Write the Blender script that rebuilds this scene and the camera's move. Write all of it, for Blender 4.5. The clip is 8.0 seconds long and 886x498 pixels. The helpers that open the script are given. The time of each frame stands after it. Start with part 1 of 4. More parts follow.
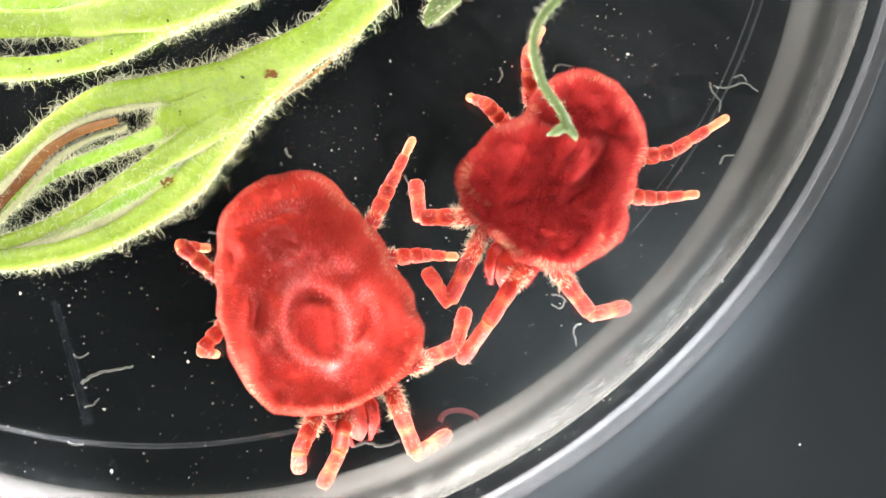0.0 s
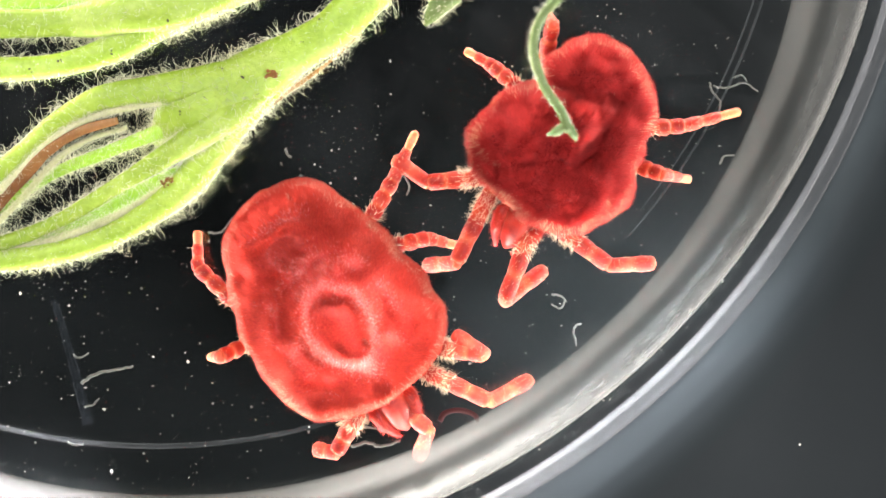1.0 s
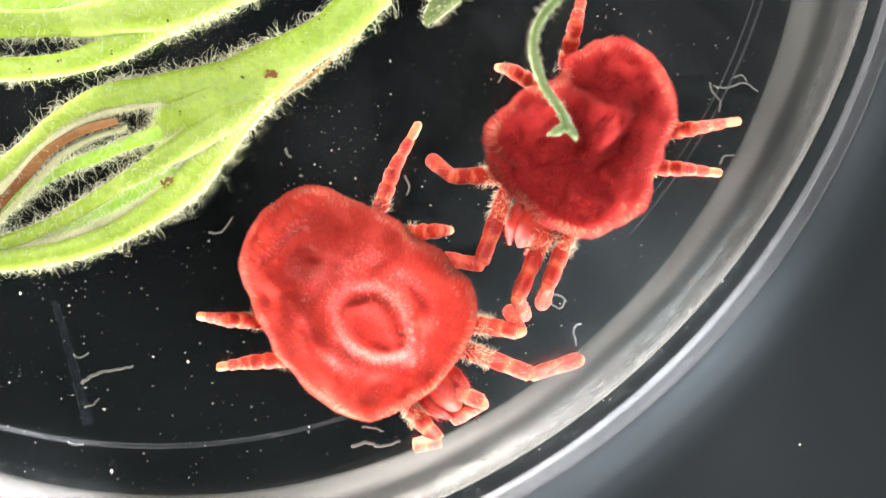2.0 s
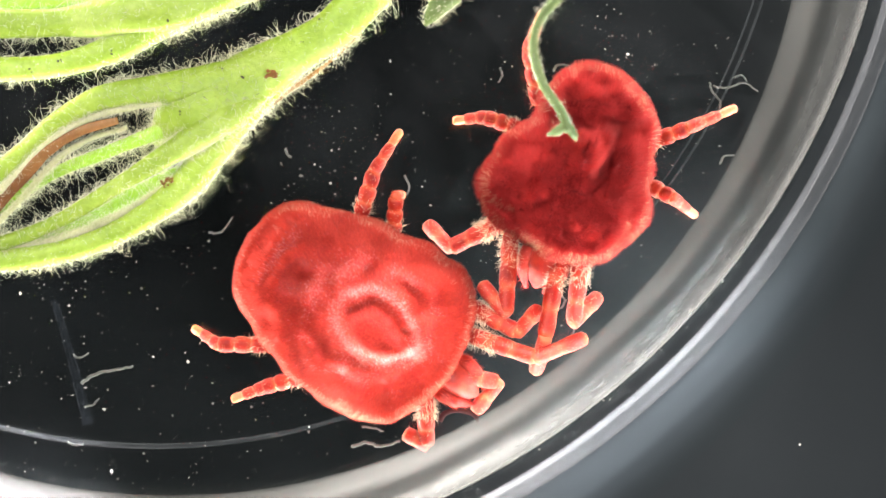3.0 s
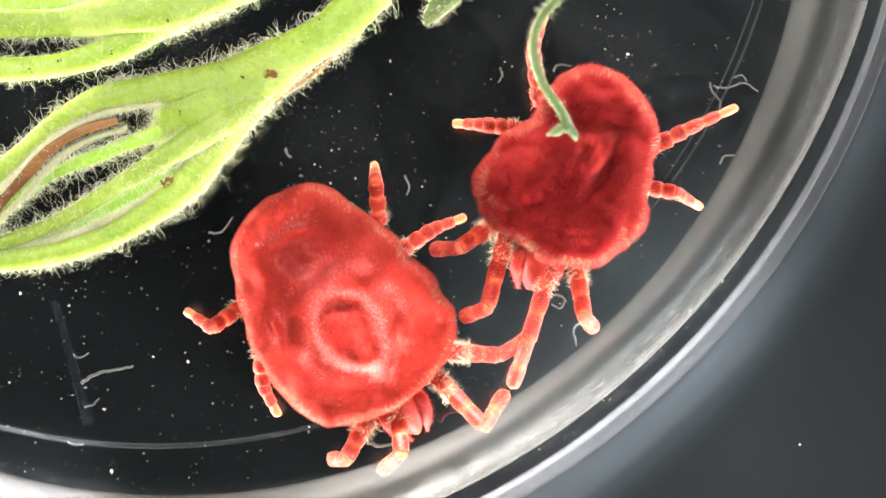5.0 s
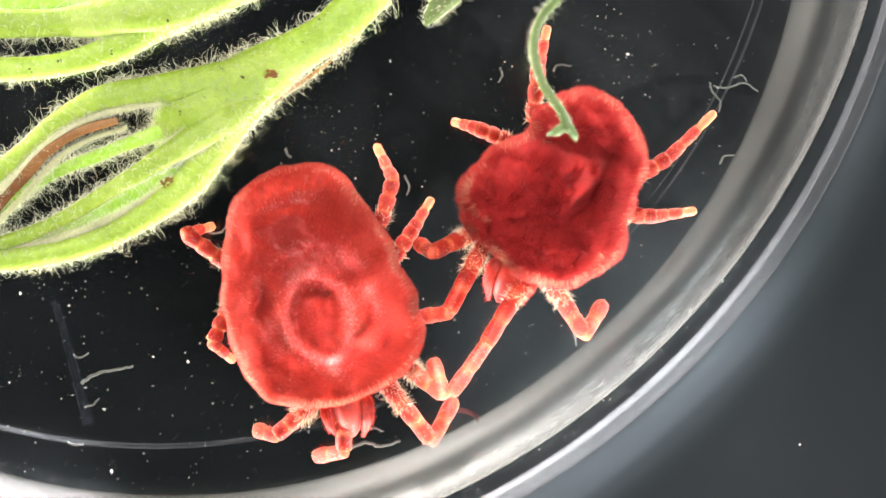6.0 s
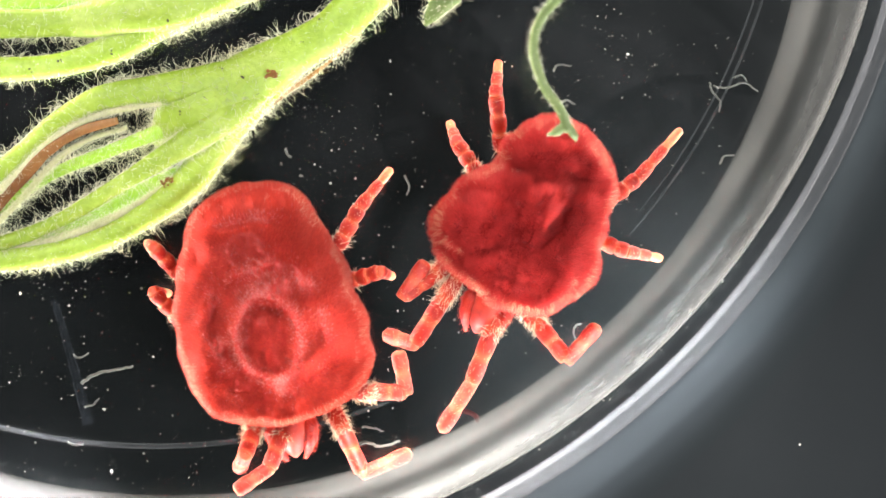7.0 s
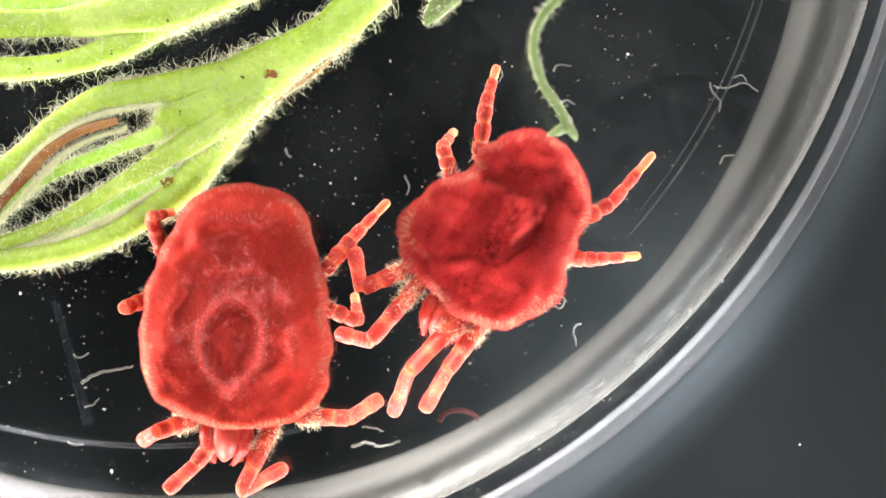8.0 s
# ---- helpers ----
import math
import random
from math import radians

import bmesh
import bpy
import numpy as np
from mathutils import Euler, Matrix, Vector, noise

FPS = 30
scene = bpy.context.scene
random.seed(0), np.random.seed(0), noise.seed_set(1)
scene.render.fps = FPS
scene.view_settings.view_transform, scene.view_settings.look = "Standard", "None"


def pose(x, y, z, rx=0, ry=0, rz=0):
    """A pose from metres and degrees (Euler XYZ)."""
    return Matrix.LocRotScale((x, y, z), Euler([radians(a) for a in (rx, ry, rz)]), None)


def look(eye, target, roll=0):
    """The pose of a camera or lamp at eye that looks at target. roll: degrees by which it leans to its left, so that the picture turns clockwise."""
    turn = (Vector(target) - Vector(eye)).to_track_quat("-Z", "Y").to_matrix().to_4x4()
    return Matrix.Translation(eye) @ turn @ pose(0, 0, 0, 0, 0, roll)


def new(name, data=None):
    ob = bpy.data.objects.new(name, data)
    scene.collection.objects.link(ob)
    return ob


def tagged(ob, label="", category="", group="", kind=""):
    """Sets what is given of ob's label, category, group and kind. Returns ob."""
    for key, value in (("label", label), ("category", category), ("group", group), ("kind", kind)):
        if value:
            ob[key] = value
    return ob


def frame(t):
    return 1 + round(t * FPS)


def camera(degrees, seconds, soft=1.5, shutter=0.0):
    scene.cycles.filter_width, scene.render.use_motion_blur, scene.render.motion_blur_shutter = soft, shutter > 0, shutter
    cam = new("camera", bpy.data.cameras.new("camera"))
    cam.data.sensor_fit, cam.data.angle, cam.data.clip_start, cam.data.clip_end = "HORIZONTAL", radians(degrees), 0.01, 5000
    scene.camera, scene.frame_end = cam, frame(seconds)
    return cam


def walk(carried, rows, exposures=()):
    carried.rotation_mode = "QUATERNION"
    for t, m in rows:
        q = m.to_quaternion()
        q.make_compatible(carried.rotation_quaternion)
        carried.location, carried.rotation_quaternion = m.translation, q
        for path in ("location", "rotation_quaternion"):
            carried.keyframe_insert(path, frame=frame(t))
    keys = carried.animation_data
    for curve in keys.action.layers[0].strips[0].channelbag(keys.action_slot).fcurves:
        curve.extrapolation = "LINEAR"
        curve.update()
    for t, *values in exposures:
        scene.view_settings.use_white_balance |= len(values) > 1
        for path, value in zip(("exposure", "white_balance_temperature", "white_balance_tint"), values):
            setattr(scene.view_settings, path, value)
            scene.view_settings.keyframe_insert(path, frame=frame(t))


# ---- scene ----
U = 1.2e-5          # metres in one unit of the plan: a 35 mm dish is 2876 units across
HIGH = 10000.0      # the microscope's lens stands this far over the dish floor, in units


def at(x, y, z=0.0):
    """A place from plan units to metres."""
    return Vector((x * U, y * U, z * U))


# a stereo microscope that looks straight down and stands still
cam = camera(8.965, 8.0, soft=1.2)
cam.data.dof.use_dof = True          # shallow focus on the mites' backs
cam.data.dof.focus_distance = (HIGH - 110) * U
cam.data.dof.aperture_fstop = 88
walk(cam, [(0.0, pose(0, 0, HIGH * U)), (8.0, pose(0, 0, HIGH * U))], exposures=[(0.0, 0.0), (8.0, 0.0)])

# ---- light: a dim room, a dark-field ring of lamps that shine up through the glass stage, two soft lamps above, three added spots ----
world = bpy.data.worlds.new("room")
scene.world = world
world.use_nodes = True
world.node_tree.nodes["Background"].inputs[0].default_value = (0.55, 0.6, 0.66, 1)
world.node_tree.nodes["Background"].inputs[1].default_value = 0.03


def lamp(name, eye, target, watts, size, colour=(1, 1, 1), spread=180):
    data = bpy.data.lights.new(name, "AREA")
    data.energy, data.size, data.shape, data.color = watts, size, "DISK", colour
    data.spread = radians(spread)
    ob = new(name, data)
    ob.matrix_world = look(eye, target)
    return ob


for k, share in enumerate((0.5, 0.6, 0.9, 1.15, 1.3, 1.4, 1.25, 0.65)):
    a = radians(22.5 + 45 * k)
    lamp("ring_lamp", (0.075 * math.cos(a), 0.075 * math.sin(a), -0.016), (0, 0, 0.0012), 0.015 * share, 0.014, (1.0, 0.97, 0.92), 50)
lamp("gooseneck_lamp", (-0.06, 0.06, 0.13), (0, 0, 0), 0.29, 0.045, (1.0, 0.97, 0.93))
lamp("gooseneck_lamp", (0.06, -0.04, 0.125), (0, 0, 0), 0.27, 0.045, (0.95, 0.97, 1.0))

# Narrow spots added to brighten patches of the wall and skirt, no known source.
spot = bpy.data.lights.new("added_spot", "SPOT")
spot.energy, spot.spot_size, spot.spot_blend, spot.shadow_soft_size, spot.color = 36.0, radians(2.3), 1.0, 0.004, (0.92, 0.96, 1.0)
new("added_spot", spot).matrix_world = look((0.045, -0.05, 0.11), at(450, -345, -60))
# Added spot for the bright wall patch at lower left.
spot = bpy.data.lights.new("added_spot", "SPOT")
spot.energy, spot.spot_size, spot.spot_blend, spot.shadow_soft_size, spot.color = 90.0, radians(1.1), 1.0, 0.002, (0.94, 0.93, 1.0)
new("added_spot", spot).matrix_world = look((-0.004, 0.065, 0.105), at(-745, -425, 160))

# Added spot that brightens the bottom of the wall.
spot = bpy.data.lights.new("added_spot", "SPOT")
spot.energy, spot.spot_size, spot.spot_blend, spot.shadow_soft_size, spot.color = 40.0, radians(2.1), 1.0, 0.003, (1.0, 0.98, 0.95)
new("added_spot", spot).matrix_world = look((0.0, 0.075, 0.1), at(-10, -470, 200))

# ---- materials ----


def shader(name):
    m = bpy.data.materials.new(name)
    m.use_nodes = True
    t = m.node_tree
    return m, t, t.nodes["Principled BSDF"], t.nodes["Material Output"]


def node(t, kind, **values):
    n = t.nodes.new(kind)
    for key, v in values.items():
        if key in n.inputs:
            n.inputs[key].default_value = v
    return n


def noise_ramp(t, scale, stops, detail=4.0, coords="Object", stretch=None):
    """Noise in the object's space through a colour ramp."""
    c = t.nodes.new("ShaderNodeTexCoord")
    n = node(t, "ShaderNodeTexNoise", Scale=scale, Detail=detail, Roughness=0.6)
    if stretch:
        mp = t.nodes.new("ShaderNodeMapping")
        mp.inputs["Scale"].default_value = stretch
        t.links.new(c.outputs[coords], mp.inputs[0])
        t.links.new(mp.outputs[0], n.inputs["Vector"])
    else:
        t.links.new(c.outputs[coords], n.inputs["Vector"])
    r = t.nodes.new("ShaderNodeValToRGB")
    e = r.color_ramp.elements
    while len(e) < len(stops):
        e.new(0.5)
    for el, (p, col) in zip(e, stops):
        el.position, el.color = p, (*col, 1)
    t.links.new(n.outputs["Fac"], r.inputs[0])
    return r, n


def bump(t, b, source, strength, distance):
    n = node(t, "ShaderNodeBump", Strength=strength, Distance=distance)
    t.links.new(source, n.inputs["Height"])
    t.links.new(n.outputs[0], b.inputs["Normal"])


def flesh(name, stops, sheen, sss, rough=0.5, scale=900, coat=0.0, shine=0.3, pale=None):
    """pale: the colour of the thin skin at a leg's joints."""
    m, t, b, out = shader(name)
    r, n = noise_ramp(t, scale, stops)
    colour = r.outputs[0]
    if pale:
        belly = t.nodes.new("ShaderNodeAttribute")
        belly.attribute_name = "belly"
        mul = t.nodes.new("ShaderNodeMix")
        mul.data_type = "RGBA"
        mul.inputs[6].default_value = (*pale, 1)
        t.links.new(belly.outputs["Fac"], mul.inputs[0])
        t.links.new(colour, mul.inputs[7])
        colour = mul.outputs[2]
    t.links.new(colour, b.inputs["Base Color"])
    b.inputs["Roughness"].default_value = rough
    b.inputs["Specular IOR Level"].default_value = shine
    b.inputs["Subsurface Weight"].default_value = sss
    b.inputs["Subsurface Radius"].default_value = (1.0, 0.25, 0.12)
    b.inputs["Subsurface Scale"].default_value = 0.00025
    b.inputs["Coat Weight"].default_value = coat
    b.inputs["Coat Roughness"].default_value = 0.38
    b.inputs["Sheen Weight"].default_value = sheen
    b.inputs["Sheen Roughness"].default_value = 0.4
    b.inputs["Sheen Tint"].default_value = (1.0, 0.7, 0.65, 1)
    fine = node(t, "ShaderNodeTexNoise", Scale=9000.0, Detail=3.0)
    c = t.nodes.new("ShaderNodeTexCoord")
    t.links.new(c.outputs["Object"], fine.inputs["Vector"])
    bump(t, b, fine.outputs["Fac"], 0.06, 0.00003)
    return m


def strand(name, colour, through_colour, share=0.5, rough=0.5, shine=0.08, vary=0.0, sheen=0.0):
    """Hair: part of the light passes through it; vary sets dark and pale hairs apart."""
    m, t, b, out = shader(name)
    b.inputs["Base Color"].default_value = (*colour, 1)
    b.inputs["Roughness"].default_value = rough
    b.inputs["Specular IOR Level"].default_value = shine
    b.inputs["Sheen Weight"].default_value = sheen
    b.inputs["Sheen Roughness"].default_value = 0.5
    b.inputs["Sheen Tint"].default_value = (1.0, 0.7, 0.62, 1)
    tr = node(t, "ShaderNodeBsdfTranslucent", Color=(*through_colour, 1))
    mix = node(t, "ShaderNodeMixShader", Fac=share)
    t.links.new(b.outputs[0], mix.inputs[1])
    t.links.new(tr.outputs[0], mix.inputs[2])
    t.links.new(mix.outputs[0], out.inputs[0])
    if vary:
        geo = t.nodes.new("ShaderNodeNewGeometry")
        for shade, socket in ((colour, b.inputs["Base Color"]), (through_colour, tr.inputs["Color"])):
            r = t.nodes.new("ShaderNodeValToRGB")
            r.color_ramp.elements[0].color = (*(c * (1 - vary) for c in shade), 1)
            r.color_ramp.elements[1].color = (*(min(0.95, c * (1 + vary)) for c in shade), 1)
            t.links.new(geo.outputs["Random Per Island"], r.inputs[0])
            t.links.new(r.outputs[0], socket)
    return m


def plastic(name, clear, tint, rough, milk, scale, low=0.4, high=0.7, bands=None, gloss=0.03, gloss_rough=0.15, shine=0.5, tone=0.94):
    """Clear polystyrene: see-through, glossy, with milky scuffs that run round the dish.
    bands: haze by distance from the dish's middle, (radius, share) pairs, painting bands of light or glow."""
    m, t, b, out = shader(name)
    at_ring = t.nodes.new("ShaderNodeAttribute")
    at_ring.attribute_name = "ring"
    mp = t.nodes.new("ShaderNodeMapping")
    mp.inputs["Scale"].default_value = scale
    t.links.new(at_ring.outputs["Vector"], mp.inputs[0])
    n = node(t, "ShaderNodeTexNoise", Scale=1.0, Detail=5.0, Roughness=0.65)
    t.links.new(mp.outputs[0], n.inputs["Vector"])
    b.inputs["Base Color"].default_value = (*tint, 1)
    b.inputs["Roughness"].default_value = rough
    b.inputs["IOR"].default_value = 1.55
    b.inputs["Specular IOR Level"].default_value = shine
    see = node(t, "ShaderNodeBsdfTransparent", Color=(tone - 0.01, tone + 0.01, tone + 0.01, 1))
    amount = node(t, "ShaderNodeMapRange")
    amount.inputs["From Min"].default_value = low
    amount.inputs["From Max"].default_value = high
    amount.inputs["To Min"].default_value = 1 - clear
    amount.inputs["To Max"].default_value = min(1.0, 1 - clear + milk)
    t.links.new(n.outputs["Fac"], amount.inputs["Value"])
    share = amount.outputs[0]
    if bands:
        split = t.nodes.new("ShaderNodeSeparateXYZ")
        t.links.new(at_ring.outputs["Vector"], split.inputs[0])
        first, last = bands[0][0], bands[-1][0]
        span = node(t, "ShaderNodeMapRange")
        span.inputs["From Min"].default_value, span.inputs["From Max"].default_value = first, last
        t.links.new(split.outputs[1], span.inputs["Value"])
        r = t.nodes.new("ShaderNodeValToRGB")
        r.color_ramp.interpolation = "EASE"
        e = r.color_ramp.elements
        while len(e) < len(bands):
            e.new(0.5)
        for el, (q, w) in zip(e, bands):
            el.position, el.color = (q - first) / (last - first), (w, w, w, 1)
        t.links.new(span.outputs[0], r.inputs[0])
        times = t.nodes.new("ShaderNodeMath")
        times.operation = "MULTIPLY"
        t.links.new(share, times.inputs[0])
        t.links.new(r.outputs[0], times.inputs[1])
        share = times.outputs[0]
    mix = t.nodes.new("ShaderNodeMixShader")
    t.links.new(share, mix.inputs[0])
    t.links.new(see.outputs[0], mix.inputs[1])
    t.links.new(b.outputs[0], mix.inputs[2])
    coat = node(t, "ShaderNodeBsdfGlossy", Roughness=gloss_rough)
    top = node(t, "ShaderNodeMixShader", Fac=gloss)
    t.links.new(mix.outputs[0], top.inputs[1])
    t.links.new(coat.outputs[0], top.inputs[2])
    t.links.new(top.outputs[0], out.inputs[0])
    return m


RED_SKIN = flesh("scarlet_velvet_skin", [(0.3, (0.40, 0.016, 0.012)), (0.55, (0.52, 0.030, 0.022)), (0.75, (0.60, 0.055, 0.04))], 0.3, 0.2, 0.55, 900, 0.2)
DARK_SKIN = flesh("crimson_velvet_skin", [(0.3, (0.22, 0.006, 0.008)), (0.55, (0.33, 0.012, 0.012)), (0.75, (0.42, 0.025, 0.022))], 0.1, 0.12)
LEG_SKIN = flesh("orange_red_leg", [(0.36, (0.20, 0.008, 0.005)), (0.52, (0.29, 0.016, 0.008)), (0.68, (0.36, 0.034, 0.016))], 0.08, 0.7, 0.5, 2500, 0.0, 0.2, (0.42, 0.065, 0.026))
TIP_SKIN = flesh("pale_red_leg_tip", [(0.36, (0.26, 0.015, 0.010)), (0.52, (0.34, 0.028, 0.017)), (0.68, (0.43, 0.06, 0.036))], 0.1, 0.7, 0.5, 2500, 0.0, 0.2, (0.46, 0.08, 0.04))
RED_FUR = strand("scarlet_fur", (0.42, 0.038, 0.028), (0.74, 0.15, 0.08), 0.5, 0.5, 0.06, 0.2, 0.1)
GUARD_HAIR = strand("pink_guard_hair", (0.80, 0.36, 0.25), (0.95, 0.62, 0.42), 0.6, 0.5, 0.1, 0.3)
# Paler fur colour that stands in for sheen on the ridges.
SHEEN_FUR = strand("painted_sheen_fur", (0.62, 0.19, 0.16), (0.76, 0.3, 0.25), 0.3, 0.4, 0.4, 0.3, 0.3)
DARK_FUR = strand("crimson_fur", (0.42, 0.029, 0.029), (0.70, 0.12, 0.10), 0.48, 0.5, 0.06, 0.22, 0.08)
PALE_BRISTLE = strand("pale_bristle", (0.8, 0.68, 0.52), (0.93, 0.8, 0.62), 0.5)
PALE_END = flesh("yellowish_leg_end", [(0.3, (0.62, 0.12, 0.05)), (0.6, (0.7, 0.22, 0.1)), (0.8, (0.75, 0.36, 0.18))], 0.15, 0.7, 0.4, 2500)
PLANT_HAIR = strand("white_plant_hair", (0.8, 0.75, 0.57), (0.92, 0.87, 0.66), 0.5, 0.5, 0.2, 0.25)


def leaf_green(name, stops, share):
    m, t, b, out = shader(name)
    r, n = noise_ramp(t, 700, stops, 6.0)
    fine, fn = noise_ramp(t, 7000, [(0.34, (0.80, 0.84, 0.72)), (0.62, (1, 1, 1))], 3.0)
    mul = t.nodes.new("ShaderNodeMix")
    mul.data_type, mul.blend_type = "RGBA", "MULTIPLY"
    mul.inputs[0].default_value = 1.0
    t.links.new(r.outputs[0], mul.inputs[6])
    t.links.new(fine.outputs[0], mul.inputs[7])
    t.links.new(mul.outputs[2], b.inputs["Base Color"])
    b.inputs["Roughness"].default_value = 0.45
    tr = t.nodes.new("ShaderNodeBsdfTranslucent")
    t.links.new(mul.outputs[2], tr.inputs[0])
    mix = node(t, "ShaderNodeMixShader", Fac=share)
    t.links.new(b.outputs[0], mix.inputs[1])
    t.links.new(tr.outputs[0], mix.inputs[2])
    t.links.new(mix.outputs[0], out.inputs[0])
    bump(t, b, fn.outputs["Fac"], 0.6, 0.00006)
    return m


GREEN = leaf_green("fresh_green_sepal", [(0.34, (0.29, 0.41, 0.04)), (0.52, (0.40, 0.53, 0.07)), (0.7, (0.52, 0.62, 0.15))], 0.33)
CREAM = leaf_green("cream_sepal_edge", [(0.3, (0.66, 0.66, 0.36)), (0.6, (0.76, 0.75, 0.48)), (0.8, (0.85, 0.83, 0.6))], 0.45)
PALE_GREEN = leaf_green("pale_inner_sepal", [(0.3, (0.36, 0.60, 0.05)), (0.6, (0.48, 0.70, 0.1)), (0.8, (0.6, 0.78, 0.2))], 0.4)
DULL_GREEN = leaf_green("dull_tendril_green", [(0.3, (0.10, 0.145, 0.04)), (0.6, (0.15, 0.20, 0.065)), (0.8, (0.24, 0.28, 0.12))], 0.35)
BROWN = leaf_green("withered_brown_edge", [(0.35, (0.20, 0.075, 0.02)), (0.52, (0.31, 0.13, 0.035)), (0.68, (0.46, 0.24, 0.08))], 0.35)
FLOOR_PLASTIC = plastic("clear_dish_floor", 0.9994, (0.54, 0.57, 0.6), 0.3, 0.0015, (3, 0.08, 1), 0.5, 0.75, None, 0.024, 0.1)
STAGE_GLASS = plastic("stage_glass", 0.9995, (0.6, 0.62, 0.63), 0.2, 0.001, (3, 0.02, 1), 0.4, 0.7, None, 0.04, 0.1)
# Wall haze painted in bright and dark bands that stand in for light.
WALL_LIGHT_BANDS = [(1256, 0.16), (1266, 0.45), (1286, 0.6), (1297, 0.45), (1306, 0.2), (1325, 0.17), (1337, 0.55), (1350, 1.0), (1364, 0.9), (1378, 1.0)]
WALL_PLASTIC = plastic("light_banded_wall", 0.4, (0.072, 0.070, 0.066), 0.6, 0.35, (22, 0.05, 0.02), 0.35, 0.65, WALL_LIGHT_BANDS, 0.0, 0.4, 0.05)
RIM_PLASTIC = plastic("ground_plastic_rim", 0.975, (0.24, 0.24, 0.255), 0.7, 0.085, (150, 0.5, 0.1), 0.4, 0.66, None, 0.002, 0.4)
EDGE_PLASTIC = plastic("bright_plastic_edge", 0.965, (0.33, 0.32, 0.34), 0.5, 0.08, (120, 0.5, 0.1), 0.35, 0.65, None, 0.004, 0.3)
# Haze that fades outward, painted as a soft glow.
GLOW_PLASTIC = plastic("painted_glow_haze", 0.987, (0.46, 0.52, 0.58), 0.7, 0.016, (3, 0.01, 0.01), 0.3, 0.7, [(1440, 0.5), (1462, 0.62), (1490, 0.42), (1520, 0.16), (1550, 0.03), (1570, 0.0)], 0.0, 0.3, 0.1, 0.99)
FAINT_PLASTIC = plastic("faint_plastic_bead", 0.99, (0.7, 0.72, 0.74), 0.4, 0.02, (6, 0.2, 0.1), 0.4, 0.7, None, 0.001, 0.4)


def plain(name, stops, scale, rough, depth=0.0, shine=0.5):
    m, t, b, out = shader(name)
    r, n = noise_ramp(t, scale, stops, 6.0)
    t.links.new(r.outputs[0], b.inputs["Base Color"])
    b.inputs["Roughness"].default_value = rough
    b.inputs["Specular IOR Level"].default_value = shine
    if depth:
        bump(t, b, n.outputs["Fac"], 0.3, depth)
    return m


STAGE = plain("dark_grey_stage", [(0.3, (0.039, 0.042, 0.044)), (0.7, (0.055, 0.058, 0.06))], 120, 0.8, 0.0001, 0.2)
BLACK = plain("black_backing", [(0.35, (0.0028, 0.003, 0.0032)), (0.7, (0.0058, 0.006, 0.0062))], 400, 0.9, 0.0001, 0.05)
DUST = strand("pale_dust", (0.4, 0.38, 0.34), (0.4, 0.38, 0.34), 0.4)
t = DUST.node_tree
geo, ramp = t.nodes.new("ShaderNodeNewGeometry"), t.nodes.new("ShaderNodeValToRGB")
ramp.color_ramp.elements[0].color, ramp.color_ramp.elements[1].color = (0.05, 0.048, 0.046, 1), (0.85, 0.82, 0.74, 1)
ramp.color_ramp.elements.new(0.78).color = (0.24, 0.23, 0.21, 1)
t.links.new(geo.outputs["Random Per Island"], ramp.inputs[0])
for n in t.nodes:
    if n.type == "BSDF_PRINCIPLED":
        t.links.new(ramp.outputs[0], n.inputs["Base Color"])
    if n.type == "BSDF_TRANSLUCENT":
        t.links.new(ramp.outputs[0], n.inputs["Color"])
LINT = strand("white_lint", (0.13, 0.13, 0.12), (0.13, 0.13, 0.12), 0.4)
PINK_LINT = strand("pinkish_lint", (0.045, 0.014, 0.015), (0.045, 0.016, 0.015), 0.4)
SPECK = plain("dark_speck", [(0.3, (0.02, 0.012, 0.008)), (0.7, (0.05, 0.03, 0.015))], 4000, 0.7)

# ---- building helpers ----


def mesh_of(name, verts, faces, mats, smooth=True, index=None, radii=None, belly=None):
    """A mesh from plan units."""
    me = bpy.data.meshes.new(name)
    me.from_pydata((np.asarray(verts, float) * U).tolist(), [], [tuple(map(int, f)) for f in faces])
    for m in mats:
        me.materials.append(m)
    me.polygons.foreach_set("use_smooth", [smooth] * len(me.polygons))
    if index is not None:
        me.polygons.foreach_set("material_index", [int(i) for i in index])
    ring = me.attributes.new("ring", "FLOAT_VECTOR", "POINT")
    q = np.asarray(verts, float) - (-584, 813, 0)
    radii = np.hypot(q[:, 0], q[:, 1]) if radii is None else np.asarray(radii, float)
    ring.data.foreach_set("vector", np.column_stack([np.arctan2(q[:, 1], q[:, 0]), radii, q[:, 2]]).ravel())
    if belly is None and (LEG_SKIN in mats or TIP_SKIN in mats):
        belly = np.ones(len(verts))
    if belly is not None:
        me.attributes.new("belly", "FLOAT", "POINT").data.foreach_set("value", np.asarray(belly, np.float32))
    me.update()
    return me


def part(name, me, parent, label=""):
    ob = new(name, me)
    ob.parent = parent
    return tagged(ob, label)


def thing(name, label, category, group="", place=None):
    ob = new(name)
    ob.empty_display_size = 0.001
    if place is not None:
        ob.matrix_world = place
    return tagged(ob, label, category, group)


def lathe(cx, cy, profile, steps=240, closed=True):
    """A ring turned round (cx, cy) from (radius, height) pairs."""
    n = len(profile)
    a = np.arange(steps) * 2 * math.pi / steps
    v = [(cx + r * math.cos(b), cy + r * math.sin(b), z) for b in a for r, z in profile]
    f = []
    for i in range(steps):
        j = (i + 1) % steps
        for k in range(n if closed else n - 1):
            l = (k + 1) % n
            f.append((i * n + k, j * n + k, j * n + l, i * n + l))
    return v, f


